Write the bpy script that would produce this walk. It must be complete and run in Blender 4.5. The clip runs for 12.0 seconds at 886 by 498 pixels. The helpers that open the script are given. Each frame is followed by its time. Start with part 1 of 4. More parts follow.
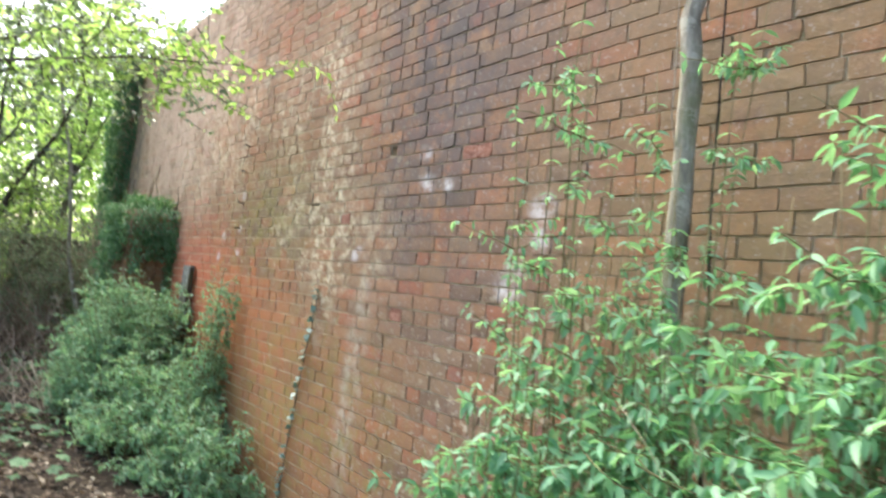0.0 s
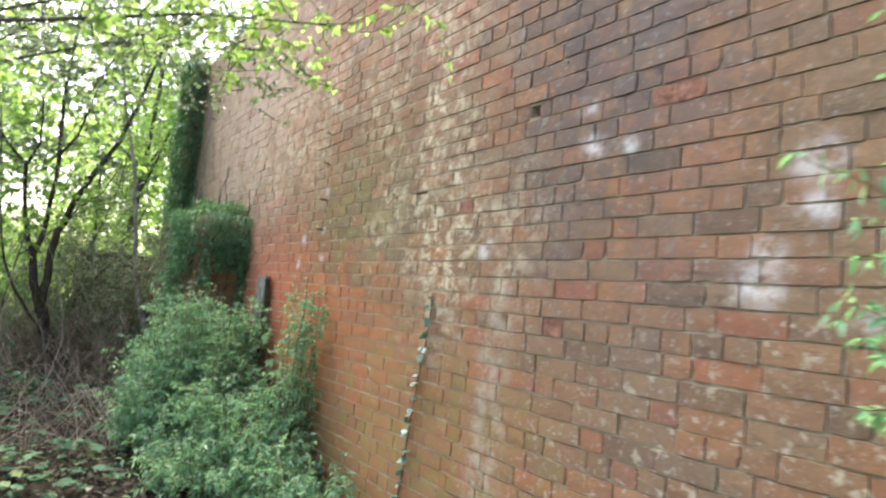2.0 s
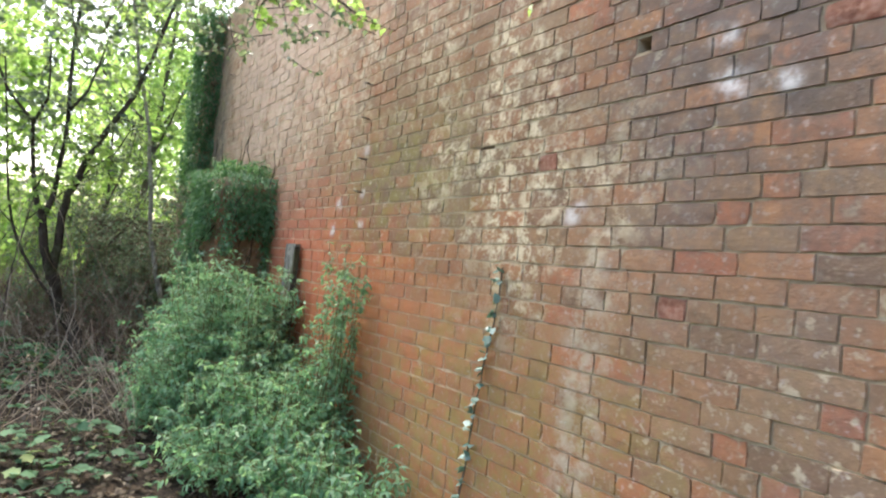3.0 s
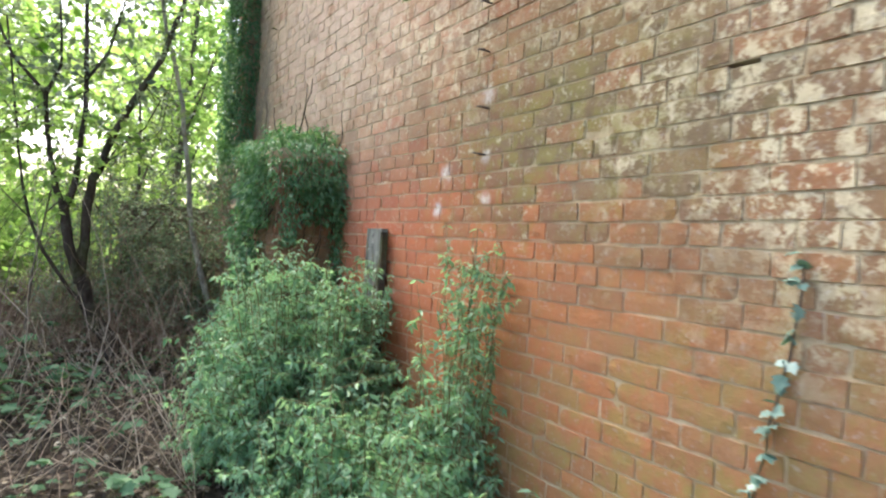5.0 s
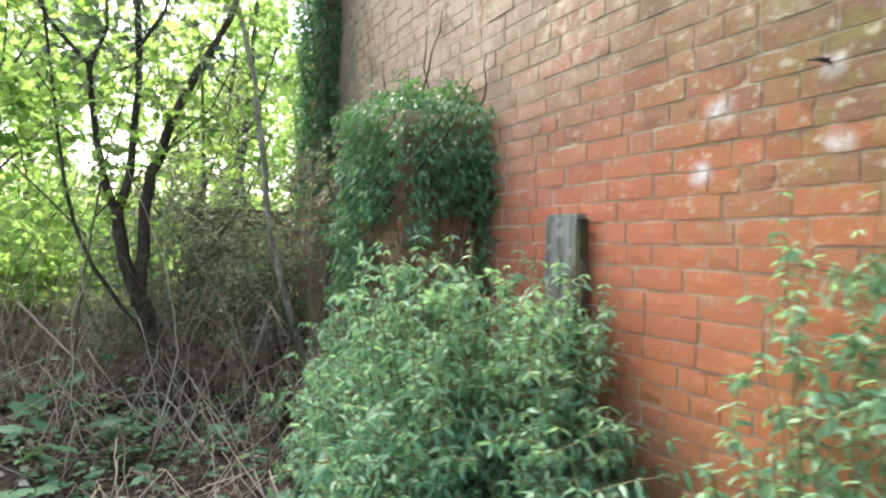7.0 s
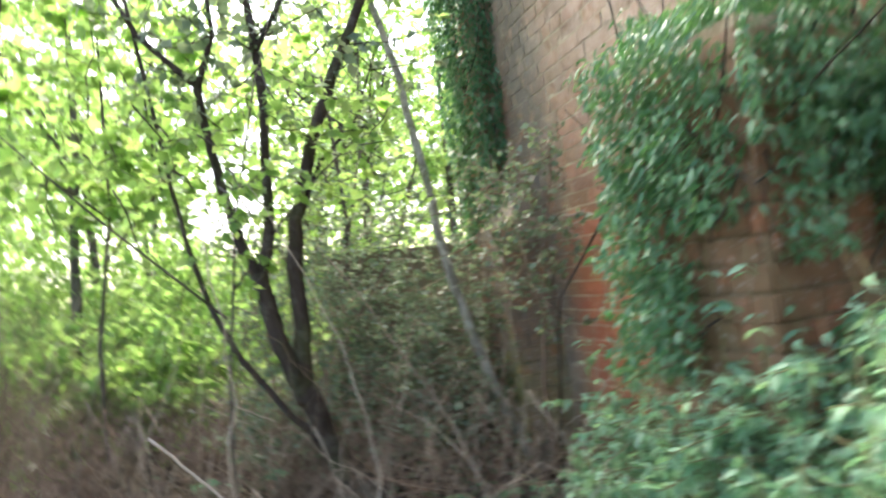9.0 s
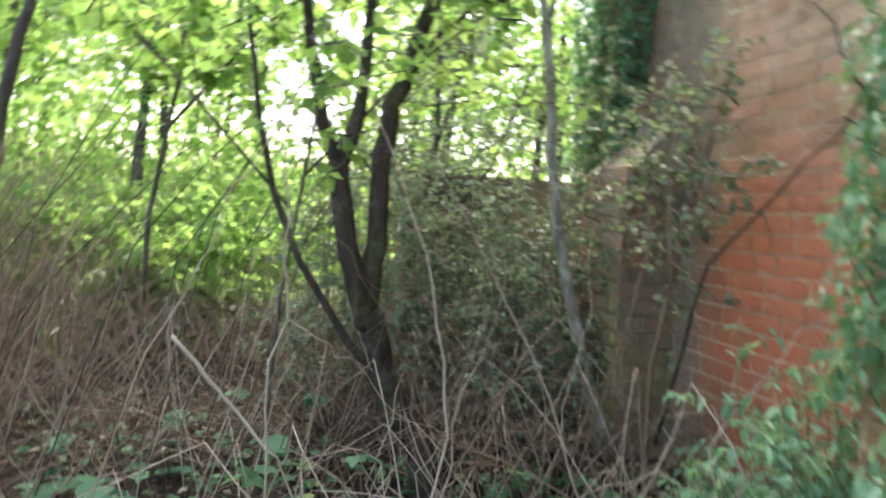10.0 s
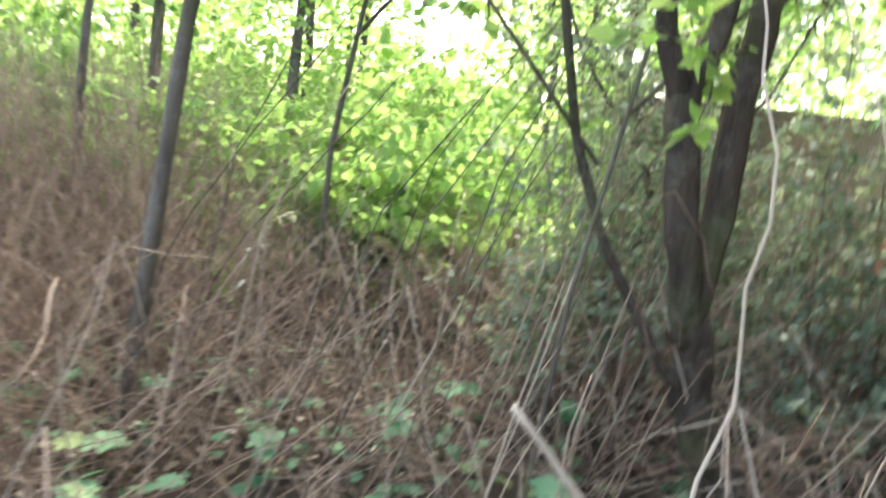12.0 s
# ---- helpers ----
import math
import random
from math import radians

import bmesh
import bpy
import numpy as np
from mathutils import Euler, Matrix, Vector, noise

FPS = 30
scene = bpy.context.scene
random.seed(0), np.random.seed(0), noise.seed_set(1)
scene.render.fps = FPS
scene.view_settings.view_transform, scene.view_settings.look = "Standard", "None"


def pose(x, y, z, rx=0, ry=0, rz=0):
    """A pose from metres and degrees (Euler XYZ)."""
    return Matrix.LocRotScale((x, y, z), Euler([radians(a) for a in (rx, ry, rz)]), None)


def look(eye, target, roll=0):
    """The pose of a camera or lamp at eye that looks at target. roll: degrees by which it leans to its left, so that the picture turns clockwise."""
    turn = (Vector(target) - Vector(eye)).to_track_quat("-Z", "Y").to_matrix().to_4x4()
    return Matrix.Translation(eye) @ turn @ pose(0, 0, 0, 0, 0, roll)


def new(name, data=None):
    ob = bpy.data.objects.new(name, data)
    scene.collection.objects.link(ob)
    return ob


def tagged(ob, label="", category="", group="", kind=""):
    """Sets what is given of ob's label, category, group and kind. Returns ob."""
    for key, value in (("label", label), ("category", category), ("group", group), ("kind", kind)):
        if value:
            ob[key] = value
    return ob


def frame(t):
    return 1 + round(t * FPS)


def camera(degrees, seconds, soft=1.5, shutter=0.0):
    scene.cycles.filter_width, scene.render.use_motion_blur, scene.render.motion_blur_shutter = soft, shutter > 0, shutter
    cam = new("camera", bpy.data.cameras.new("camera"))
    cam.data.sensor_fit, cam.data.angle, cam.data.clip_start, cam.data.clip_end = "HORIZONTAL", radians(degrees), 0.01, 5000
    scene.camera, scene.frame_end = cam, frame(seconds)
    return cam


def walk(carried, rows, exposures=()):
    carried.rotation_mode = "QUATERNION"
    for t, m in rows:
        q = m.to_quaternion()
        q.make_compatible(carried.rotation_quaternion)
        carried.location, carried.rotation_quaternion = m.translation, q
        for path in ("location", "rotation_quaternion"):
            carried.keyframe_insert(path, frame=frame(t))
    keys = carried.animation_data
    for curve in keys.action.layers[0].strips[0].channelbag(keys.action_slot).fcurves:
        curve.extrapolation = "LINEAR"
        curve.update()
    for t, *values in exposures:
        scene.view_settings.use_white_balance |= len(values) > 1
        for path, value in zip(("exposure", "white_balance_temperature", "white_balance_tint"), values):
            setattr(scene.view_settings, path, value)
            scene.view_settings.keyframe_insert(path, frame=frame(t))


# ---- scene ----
# ---- camera and walk ----
cam = camera(70, 12.0, soft=2.2, shutter=0.5)
PATH = [
    (0, (-1.898, -1.001, 1.382), (-0.637, 0.544, 1.540), 6.7),
    (0.5, (-1.876, -0.860, 1.379), (-0.716, 0.749, 1.632), 4.5),
    (1, (-1.752, -0.560, 1.357), (-0.642, 1.084, 1.616), 4.3),
    (1.5, (-1.701, -0.377, 1.378), (-0.593, 1.271, 1.615), 2.3),
    (2, (-1.708, -0.086, 1.319), (-0.588, 1.561, 1.498), 5.4),
    (2.5, (-1.706, 0.210, 1.303), (-0.616, 1.880, 1.455), 5.7),
    (2.7, (-1.697, 0.297, 1.306), (-0.590, 1.959, 1.428), 5.6),
    (4.3, (-1.578, 1.181, 1.288), (-0.508, 2.871, 1.295), 6.9),
    (4.5, (-1.593, 1.339, 1.296), (-0.531, 3.034, 1.277), 5.3),
    (4.6, (-1.589, 1.402, 1.307), (-0.535, 3.101, 1.280), 4.5),
    (5, (-1.568, 1.605, 1.340), (-0.524, 3.312, 1.334), 3.6),
    (5.5, (-1.499, 1.980, 1.278), (-0.500, 3.713, 1.306), 4.2),
    (6, (-1.449, 2.256, 1.316), (-0.584, 4.059, 1.322), -0.2),
    (6.5, (-1.457, 2.525, 1.274), (-0.598, 4.330, 1.286), 2.2),
    (7, (-1.504, 2.935, 1.283), (-0.596, 4.717, 1.281), 1.5),
    (7.2, (-1.566, 3.044, 1.273), (-0.677, 4.834, 1.195), 0.6),
    (8.8, (-1.607, 4.180, 1.343), (-0.923, 6.058, 1.416), -2.6),
    (9, (-1.596, 4.310, 1.362), (-0.988, 6.214, 1.442), -7.7),
    (9.1, (-1.598, 4.368, 1.362), (-1.031, 6.284, 1.449), -10.7),
    (9.3, (-1.600, 4.464, 1.359), (-1.053, 6.384, 1.474), -10.3),
    (9.5, (-1.601, 4.549, 1.344), (-1.096, 6.483, 1.427), -7.7),
    (10, (-1.639, 4.889, 1.300), (-1.201, 6.838, 1.202), 3.5),
    (10.2, (-1.644, 4.967, 1.298), (-1.278, 6.933, 1.259), 8.8),
    (10.5, (-1.666, 5.105, 1.266), (-1.318, 7.069, 1.118), 5.8),
    (10.7, (-1.735, 5.183, 1.249), (-1.340, 7.111, 0.889), 3.1),
    (10.8, (-1.772, 5.211, 1.246), (-1.408, 7.134, 0.832), 5.0),
    (11, (-1.851, 5.241, 1.266), (-1.553, 7.168, 0.824), 4.1),
    (11.1, (-1.879, 5.278, 1.269), (-1.624, 7.211, 0.825), 3.6),
    (11.5, (-1.970, 5.429, 1.268), (-1.809, 7.380, 0.858), 0.8),
    (11.8, (-2.078, 5.578, 1.298), (-2.022, 7.533, 0.876), 0.7),
    (12, (-2.101, 5.667, 1.362), (-1.981, 7.625, 0.970), 5.7),
]
walk(cam, [(t, look(e, g, r)) for t, e, g, r in PATH],
     exposures=[(0.0, 2.2), (2.7, 2.1), (5.5, 2.34), (7.2, 2.56), (9.0, 2.76), (9.5, 2.66), (10.0, 2.7), (10.5, 2.92), (11.0, 3.3), (11.5, 3.42), (12.0, 3.3)])

# ---- light ----
SUN_EL, SUN_AZ = 56.0, -6.0     # a veiled sun, ahead along the wall
world = bpy.data.worlds.new("sky")
scene.world = world
world.use_nodes = True
wn = world.node_tree
sky = wn.nodes.new("ShaderNodeTexSky")
sky.sky_type = "NISHITA"
sky.sun_disc = False
sky.sun_elevation, sky.sun_rotation = radians(SUN_EL), radians(SUN_AZ)
sky.air_density, sky.dust_density, sky.ozone_density = 1.0, 4.0, 0.4
wn.links.new(sky.outputs[0], wn.nodes["Background"].inputs[0])
wn.nodes["Background"].inputs[1].default_value = 0.15
sun_data = bpy.data.lights.new("sun", "SUN")
sun_data.energy, sun_data.angle, sun_data.color = 1.5, radians(25.0), (1.0, 0.94, 0.84)
sun = new("sun", sun_data)
sun_dir = Vector((math.sin(radians(SUN_AZ)) * math.cos(radians(SUN_EL)),
                  math.cos(radians(SUN_AZ)) * math.cos(radians(SUN_EL)), math.sin(radians(SUN_EL))))
sun.matrix_world = look(sun_dir * 60, (0, 0, 0))

rng = np.random.default_rng(7)
R = random.Random(11)


# ---- materials ----
class Nodes:
    """Shorthand for building a node material."""

    def __init__(self, name):
        self.mat = bpy.data.materials.new(name)
        self.mat.use_nodes = True
        self.t = self.mat.node_tree
        self.bsdf = self.t.nodes["Principled BSDF"]
        self.out = self.t.nodes["Material Output"]

    def n(self, kind, **inputs):
        node = self.t.nodes.new("ShaderNode" + kind)
        for k, v in inputs.items():
            self.put(node.inputs[k.replace("_", " ")], v)
        return node

    def put(self, socket, v):
        if hasattr(v, "links"):
            self.t.links.new(v, socket)
        elif isinstance(v, tuple) and len(v) == 3 and socket.type == "RGBA":
            socket.default_value = (*v, 1)
        else:
            socket.default_value = v

    def noise(self, scale, detail=4, rough=0.6, vec=None, out=0):
        node = self.n("TexNoise", Scale=scale, Detail=detail, Roughness=rough)
        self.put(node.inputs["Vector"], vec if vec is not None else self.pos())
        return node.outputs[out]

    def pos(self):
        return self.n("NewGeometry").outputs["Position"]

    def math(self, op, a, b=0.0, clamp=False):
        node = self.n("Math")
        node.operation, node.use_clamp = op, clamp
        self.put(node.inputs[0], a)
        self.put(node.inputs[1], b)
        return node.outputs[0]

    def ramp(self, fac, stops, mode="LINEAR"):
        node = self.n("ValToRGB")
        node.color_ramp.interpolation = mode
        el = node.color_ramp.elements
        while len(el) < len(stops):
            el.new(0.5)
        for e, (p, c) in zip(el, stops):
            e.position = p
            e.color = (*c, 1) if isinstance(c, tuple) else (c, c, c, 1)
        self.put(node.inputs[0], fac)
        return node.outputs[0]

    def mix(self, fac, a, b, mode="MIX"):
        node = self.n("Mix")
        node.data_type, node.blend_type = "RGBA", mode
        self.put(node.inputs[0], fac)
        self.put(node.inputs[6], a)
        self.put(node.inputs[7], b)
        return node.outputs[2]

    def step(self, v, lo, hi):
        node = self.n("MapRange", Value=v)
        node.interpolation_type = "SMOOTHSTEP"
        node.inputs["From Min"].default_value, node.inputs["From Max"].default_value = lo, hi
        return node.outputs[0]

    def blob(self, y, z, ry, rz, wobble=0.7, soft=0.6, vec=None):
        """A ragged patch on the wall round (y, z)."""
        p = vec if vec is not None else self.pos()
        sep = self.n("SeparateXYZ", Vector=p)
        a = self.math("MULTIPLY", self.math("SUBTRACT", sep.outputs[1], y), 1 / ry)
        b = self.math("MULTIPLY", self.math("SUBTRACT", sep.outputs[2], z), 1 / rz)
        d = self.math("SQRT", self.math("ADD", self.math("MULTIPLY", a, a), self.math("MULTIPLY", b, b)))
        w = self.math("MULTIPLY", self.math("SUBTRACT", self.noise(3.2, 6, 0.75), 0.5), wobble * 2.2)
        return self.math("SUBTRACT", 1.0, self.step(self.math("ADD", d, w), 1.0 - soft, 1.0 + soft * 0.4))

    def chance(self):
        """One number for each piece, whether it is an object or an island of a mesh."""
        a = self.n("ObjectInfo").outputs["Random"]
        b = self.n("NewGeometry").outputs["Random Per Island"]
        return self.math("FRACT", self.math("ADD", a, b))

    def bump(self, height, strength=0.4, distance=0.01):
        return self.n("Bump", Height=height, Strength=strength, Distance=distance).outputs[0]

    def done(self, color, rough=0.8, bump=None, **more):
        self.put(self.bsdf.inputs["Base Color"], color)
        self.put(self.bsdf.inputs["Roughness"], rough)
        if bump is not None:
            self.put(self.bsdf.inputs["Normal"], bump)
        for k, v in more.items():
            self.put(self.bsdf.inputs[k.replace("_", " ")], v)
        return self.mat


SPLASHES = [(1.54, 2.10, .11), (1.50, 1.95, .14), (0.72, 1.79, .15), (0.71, 1.67, .12), (0.86, 1.46, .16), (2.10, 1.57, .1),
            (4.18, 1.69, .11), (2.07, 1.6, .08), (1.33, 1.93, .08), (3.87, 2.01, .1), (4.24, 1.52, .09), (0.84, 1.55, .11), (3.86, 1.74, .07), (3.84, 1.56, .08), (0.58, 1.37, .09)]


def wall_stains_and_shade(k, col, amount=1.0):
    """The large stains of the old wall: soot, limewash, algae, bare red and ochre bricks, lime splashes; also two
    painted shade patches.
    """
    fine = k.noise(14, 6, 0.7)
    big = k.noise(1.3, 4, 0.6)
    # warm red and ochre stretches
    red = k.math("MULTIPLY", k.math("MAXIMUM", k.blob(4.5, 1.2, 1.7, 0.7), k.blob(6.75, 0.95, 0.55, 0.8)), 0.85 * amount)
    col = k.mix(red, col, k.mix(0.7, col, (0.52, 0.13, 0.06)))
    ochre = k.math("MULTIPLY", k.blob(3.2, 0.7, 1.7, 1.0), 0.58 * amount)
    col = k.mix(ochre, col, k.mix(0.65, col, (0.49, 0.19, 0.06)))
    rust = k.math("MULTIPLY", k.blob(4.1, 2.75, 0.9, 0.8, .9, .9), k.step(k.noise(4, 5, .7), .4, .62))
    col = k.mix(k.math("MULTIPLY", rust, 0.55), col, (0.48, 0.20, 0.08))
    # overburnt dark bricks, a few at a time
    slate = k.math("MULTIPLY", k.blob(3.2, 1.75, 1.15, 0.7, .9, .9), k.step(k.chance(), 0.55, 0.6))
    col = k.mix(k.math("MULTIPLY", slate, 0.7 * amount), col, k.mix(fine, (0.10, 0.085, 0.06), (0.22, 0.17, 0.10)))
    # thin brown film across the upper middle stretch
    film = k.math("MULTIPLY", k.blob(3.2, 2.05, 0.9, 0.6, .8, .9), k.step(k.noise(3.5, 6, .7), .35, .6))
    col = k.mix(k.math("MULTIPLY", film, 0.5 * amount), col, (0.22, 0.14, 0.065))
    # soot and black crust
    soot = k.math("MULTIPLY", k.blob(1.45, 2.6, 0.75, 1.35, 0.9, 0.9), k.step(k.noise(6, 5, .7), 0.32, 0.56))
    col = k.mix(k.math("MULTIPLY", soot, 0.75 * amount), col, (0.085, 0.08, 0.08))
    grime = k.math("MULTIPLY", k.blob(0.7, 2.0, 1.7, 1.6, 0.9, 0.9), k.step(big, 0.35, 0.7))
    col = k.mix(k.math("MULTIPLY", grime, 0.45 * amount), col, (0.18, 0.145, 0.125))
    # cream limewash that has mostly flaked off
    flake = k.math("MULTIPLY", k.step(k.noise(15, 9, 0.8), 0.48, 0.54), k.step(k.noise(2.6, 5, 0.7), 0.38, 0.58))
    wash = k.math("MAXIMUM", k.blob(2.75, 2.25, 0.7, 1.0, 0.8, .8), k.blob(4.6, 2.55, 1.9, 0.6, 0.9, .9))
    wash = k.math("MAXIMUM", wash, k.blob(2.35, 1.6, 0.6, 0.5, .8, .8))
    col = k.mix(k.math("MULTIPLY", k.math("MULTIPLY", wash, flake), 0.95 * amount), col, (0.68, 0.59, 0.40))
    streak = k.math("MULTIPLY", k.blob(1.98, 0.9, 0.13, 0.75, .5, .6), k.step(fine, 0.4, 0.6))
    col = k.mix(k.math("MULTIPLY", streak, 0.6 * amount), col, (0.52, 0.47, 0.36))
    # thin render left near the top of the far stretch
    render_coat = k.math("MULTIPLY", k.blob(6.1, 3.2, 2.3, 1.55, 0.8, 0.8), k.step(k.noise(5, 6, .7), 0.33, 0.5))
    col = k.mix(k.math("MULTIPLY", render_coat, 0.8 * amount), col, k.mix(fine, (0.52, 0.35, 0.24), (0.72, 0.57, 0.43)))
    # green algae
    algae = k.math("MULTIPLY", k.math("MAXIMUM", k.blob(3.5, 1.78, 0.95, 0.5, .9, .9), k.blob(2.6, 0.6, 1.4, 0.7, .9, 1.0)),
                   k.step(k.noise(6.5, 7, 0.75), 0.44, 0.6))
    col = k.mix(k.math("MULTIPLY", algae, 0.62 * amount), col, (0.27, 0.245, 0.07))
    moss = k.math("MULTIPLY", k.blob(7.54, 0.6, 0.17, 0.6, .3, .5), k.step(k.noise(7, 4, .6), 0.36, 0.6))
    col = k.mix(k.math("MULTIPLY", moss, 0.6 * amount), col, (0.20, 0.19, 0.06))
    # brown stain at the far foot, with occlusion shade mixed into its colour
    damp_and_shade = k.math("MULTIPLY", k.blob(7.1, 0.3, 0.7, 0.5, .8, .8), k.step(k.noise(4, 5, .7), .34, .56))
    col = k.mix(k.math("MULTIPLY", damp_and_shade, 0.6), col, (0.10, 0.08, 0.05))
    crust = k.math("MULTIPLY", k.blob(7.5, 1.5, 0.35, 2.2, .6, .6), k.step(k.noise(8, 5, .7), .34, .52))
    col = k.mix(k.math("MULTIPLY", crust, 0.82), col, k.mix(fine, (0.11, 0.095, 0.075), (0.26, 0.22, 0.17)))
    lichen = k.math("MULTIPLY", k.blob(7.52, 0.65, 0.14, 0.45, .3, .5), k.step(k.noise(9, 4, .6), 0.36, 0.56))
    col = k.mix(k.math("MULTIPLY", lichen, 0.55), col, (0.26, 0.25, 0.06))
    # shade beneath the buttress ivy, put into the bricks as dull brown
    ivy_shade = k.math("MULTIPLY", k.blob(5.78, 1.1, 0.42, 0.85, .3, .4), k.step(k.noise(6, 5, .7), .2, .5))
    col = k.mix(k.math("MULTIPLY", ivy_shade, 0.85), col, k.mix(fine, (0.09, 0.065, 0.035), (0.20, 0.145, 0.075)))
    # thin olive film behind the climbers
    olive = k.math("MULTIPLY", k.blob(-0.2, 1.7, 1.1, 1.7, .9, .9), k.step(k.noise(3.2, 6, .7), .3, .62))
    col = k.mix(k.math("MULTIPLY", olive, 0.5), col, (0.25, 0.19, 0.085))
    # white lime splashes
    total = None
    for y, z, r in SPLASHES:
        m = k.blob(y, z, r * .52, r * 0.45, 0.6, 0.9)
        total = m if total is None else k.math("MAXIMUM", total, m)
    speck = k.step(k.noise(45, 3, 0.6), 0.60, 0.68)
    flecks = k.math("MAXIMUM", k.blob(0.6, 0.7, 1.6, 0.9, .8, .8), k.blob(3.6, 2.0, 1.9, 0.9, .8, .8))
    flecks = k.math("MULTIPLY", flecks, k.step(k.noise(24, 5, 0.65), 0.56, 0.64))
    col = k.mix(k.math("MULTIPLY", flecks, 0.55 * amount), col, (0.68, 0.60, 0.43))
    total = k.math("MAXIMUM", k.math("MULTIPLY", total, k.step(fine, 0.35, 0.62)), k.math("MULTIPLY", speck, 0.25))
    return k.mix(k.math("MULTIPLY", total, 0.75 * amount), col, (0.74, 0.73, 0.71))


def brick_material():
    k = Nodes("old_brick")
    c = k.chance()
    base = k.ramp(c, [(0.0, (0.085, 0.065, 0.055)), (0.08, (0.17, 0.105, 0.07)), (0.20, (0.33, 0.16, 0.085)), (0.36, (0.25, 0.175, 0.10)),
                      (0.50, (0.41, 0.15, 0.07)), (0.62, (0.29, 0.20, 0.115)), (0.76, (0.43, 0.18, 0.08)), (0.88, (0.19, 0.145, 0.105)),
                      (0.94, (0.36, 0.10, 0.06)), (1.0, (0.46, 0.14, 0.065))])
    base = k.mix(0.40, base, (0.29, 0.165, 0.09))
    film = k.step(k.noise(2.3, 6, 0.7), 0.36, 0.64)
    base = k.mix(k.math("MULTIPLY", film, 0.28), base, (0.20, 0.145, 0.075))
    base = k.mix(k.math("MULTIPLY", k.step(k.noise(24, 7, 0.75), 0.42, 0.66), 0.6), base, (0.17, 0.115, 0.075))
    base = k.mix(k.math("MULTIPLY", k.step(k.noise(70, 6, 0.75), 0.54, 0.68), 0.5), base, (0.50, 0.36, 0.25))
    col = wall_stains_and_shade(k, base)
    h = k.math("ADD", k.math("MULTIPLY", k.noise(120, 6, 0.7), 0.5), k.noise(28, 6, 0.7))
    return k.done(col, k.ramp(k.noise(30, 3), [(0.3, 0.72), (0.7, 0.95)]), k.bump(h, 0.55, 0.01), Specular_IOR_Level=0.2)


def mortar_material():
    k = Nodes("lime_mortar")
    base = k.ramp(k.noise(7, 6, .7), [(0.3, (0.22, 0.17, 0.11)), (0.5, (0.46, 0.37, 0.24)), (0.7, (0.66, 0.57, 0.40))])
    col = wall_stains_and_shade(k, base, 0.4)
    return k.done(col, 0.95, k.bump(k.noise(90, 6, .7), 0.7, 0.008), Specular_IOR_Level=0.1)


def spall_material():
    k = Nodes("crumbled_brick")
    col = k.ramp(k.noise(40, 6, .7), [(0.3, (0.16, 0.06, 0.04)), (0.5, (0.38, 0.19, 0.13)), (0.7, (0.50, 0.33, 0.26))])
    return k.done(col, 0.95, k.bump(k.noise(50, 6, .8), 1.0, 0.02), Specular_IOR_Level=0.1)


def concrete_material():
    k = Nodes("mossy_concrete")
    col = k.ramp(k.noise(3, 6, .7), [(0.3, (0.07, 0.07, 0.045)), (0.55, (0.14, 0.13, 0.085)), (0.75, (0.13, 0.15, 0.05))])
    return k.done(col, 0.95, k.bump(k.noise(30, 6, .7), 0.6, 0.02), Specular_IOR_Level=0.1)


def ground_material():
    k = Nodes("woodland_soil")
    a = k.ramp(k.noise(26, 8, .75), [(0.3, (0.022, 0.018, 0.014)), (0.5, (0.06, 0.047, 0.036)), (0.68, (0.14, 0.11, 0.085))])
    col = k.mix(k.step(k.noise(1.6, 4, .6), .45, .7), a, (0.075, 0.055, 0.038))
    return k.done(col, 0.95, k.bump(k.noise(40, 8, .75), 1.0, 0.03), Specular_IOR_Level=0.1)


def bark_material(name, dark, light, green=0.0, scale=18):
    k = Nodes(name)
    m = k.n("Mapping", Vector=k.n("TexCoord").outputs["Object"])
    m.inputs["Scale"].default_value = (1, 1, 0.18)
    nz = k.noise(scale, 8, .7, vec=m.outputs[0])
    col = k.ramp(nz, [(0.32, dark), (0.62, light)])
    col = k.mix(k.math("MULTIPLY", k.step(k.noise(3, 5, .7), 0.48, 0.62), green), col, (0.10, 0.13, 0.035))
    patch = k.step(k.noise(14, 5, .7), 0.54, 0.60)
    col = k.mix(k.math("MULTIPLY", patch, 0.65 if light[0] > .2 else 0.12), col, k.mix(0.5, light, (0.45, 0.45, 0.38)))
    return k.done(col, 0.92, k.bump(nz, 1.0, 0.015), Specular_IOR_Level=0.1)


def stem_material(name, stops):
    k = Nodes(name)
    col = k.ramp(k.chance(), stops)
    col = k.mix(k.math("MULTIPLY", k.noise(30, 4), 0.5), col, (0.12, 0.08, 0.05))
    return k.done(col, 0.8, Specular_IOR_Level=0.2)


def leaf_material(name, stops, trans, share=0.45, gloss=0.45, spec=0.4):
    """Leaves: each its own shade, light passing through the blade."""
    k = Nodes(name)
    c = k.chance()
    col = k.ramp(c, stops)
    col = k.mix(k.math("MULTIPLY", k.step(k.noise(60, 4, .6), 0.5, 0.75), 0.35), col, k.mix(0.5, col, (0.16, 0.17, 0.06)))
    k.done(col, gloss, None, Specular_IOR_Level=spec)
    tr = k.n("BsdfTranslucent", Color=k.mix(c, trans[0], trans[1]))
    mx = k.n("MixShader", Fac=share)
    k.t.links.new(k.bsdf.outputs[0], mx.inputs[1])
    k.t.links.new(tr.outputs[0], mx.inputs[2])
    k.t.links.new(mx.outputs[0], k.out.inputs[0])
    return k.mat


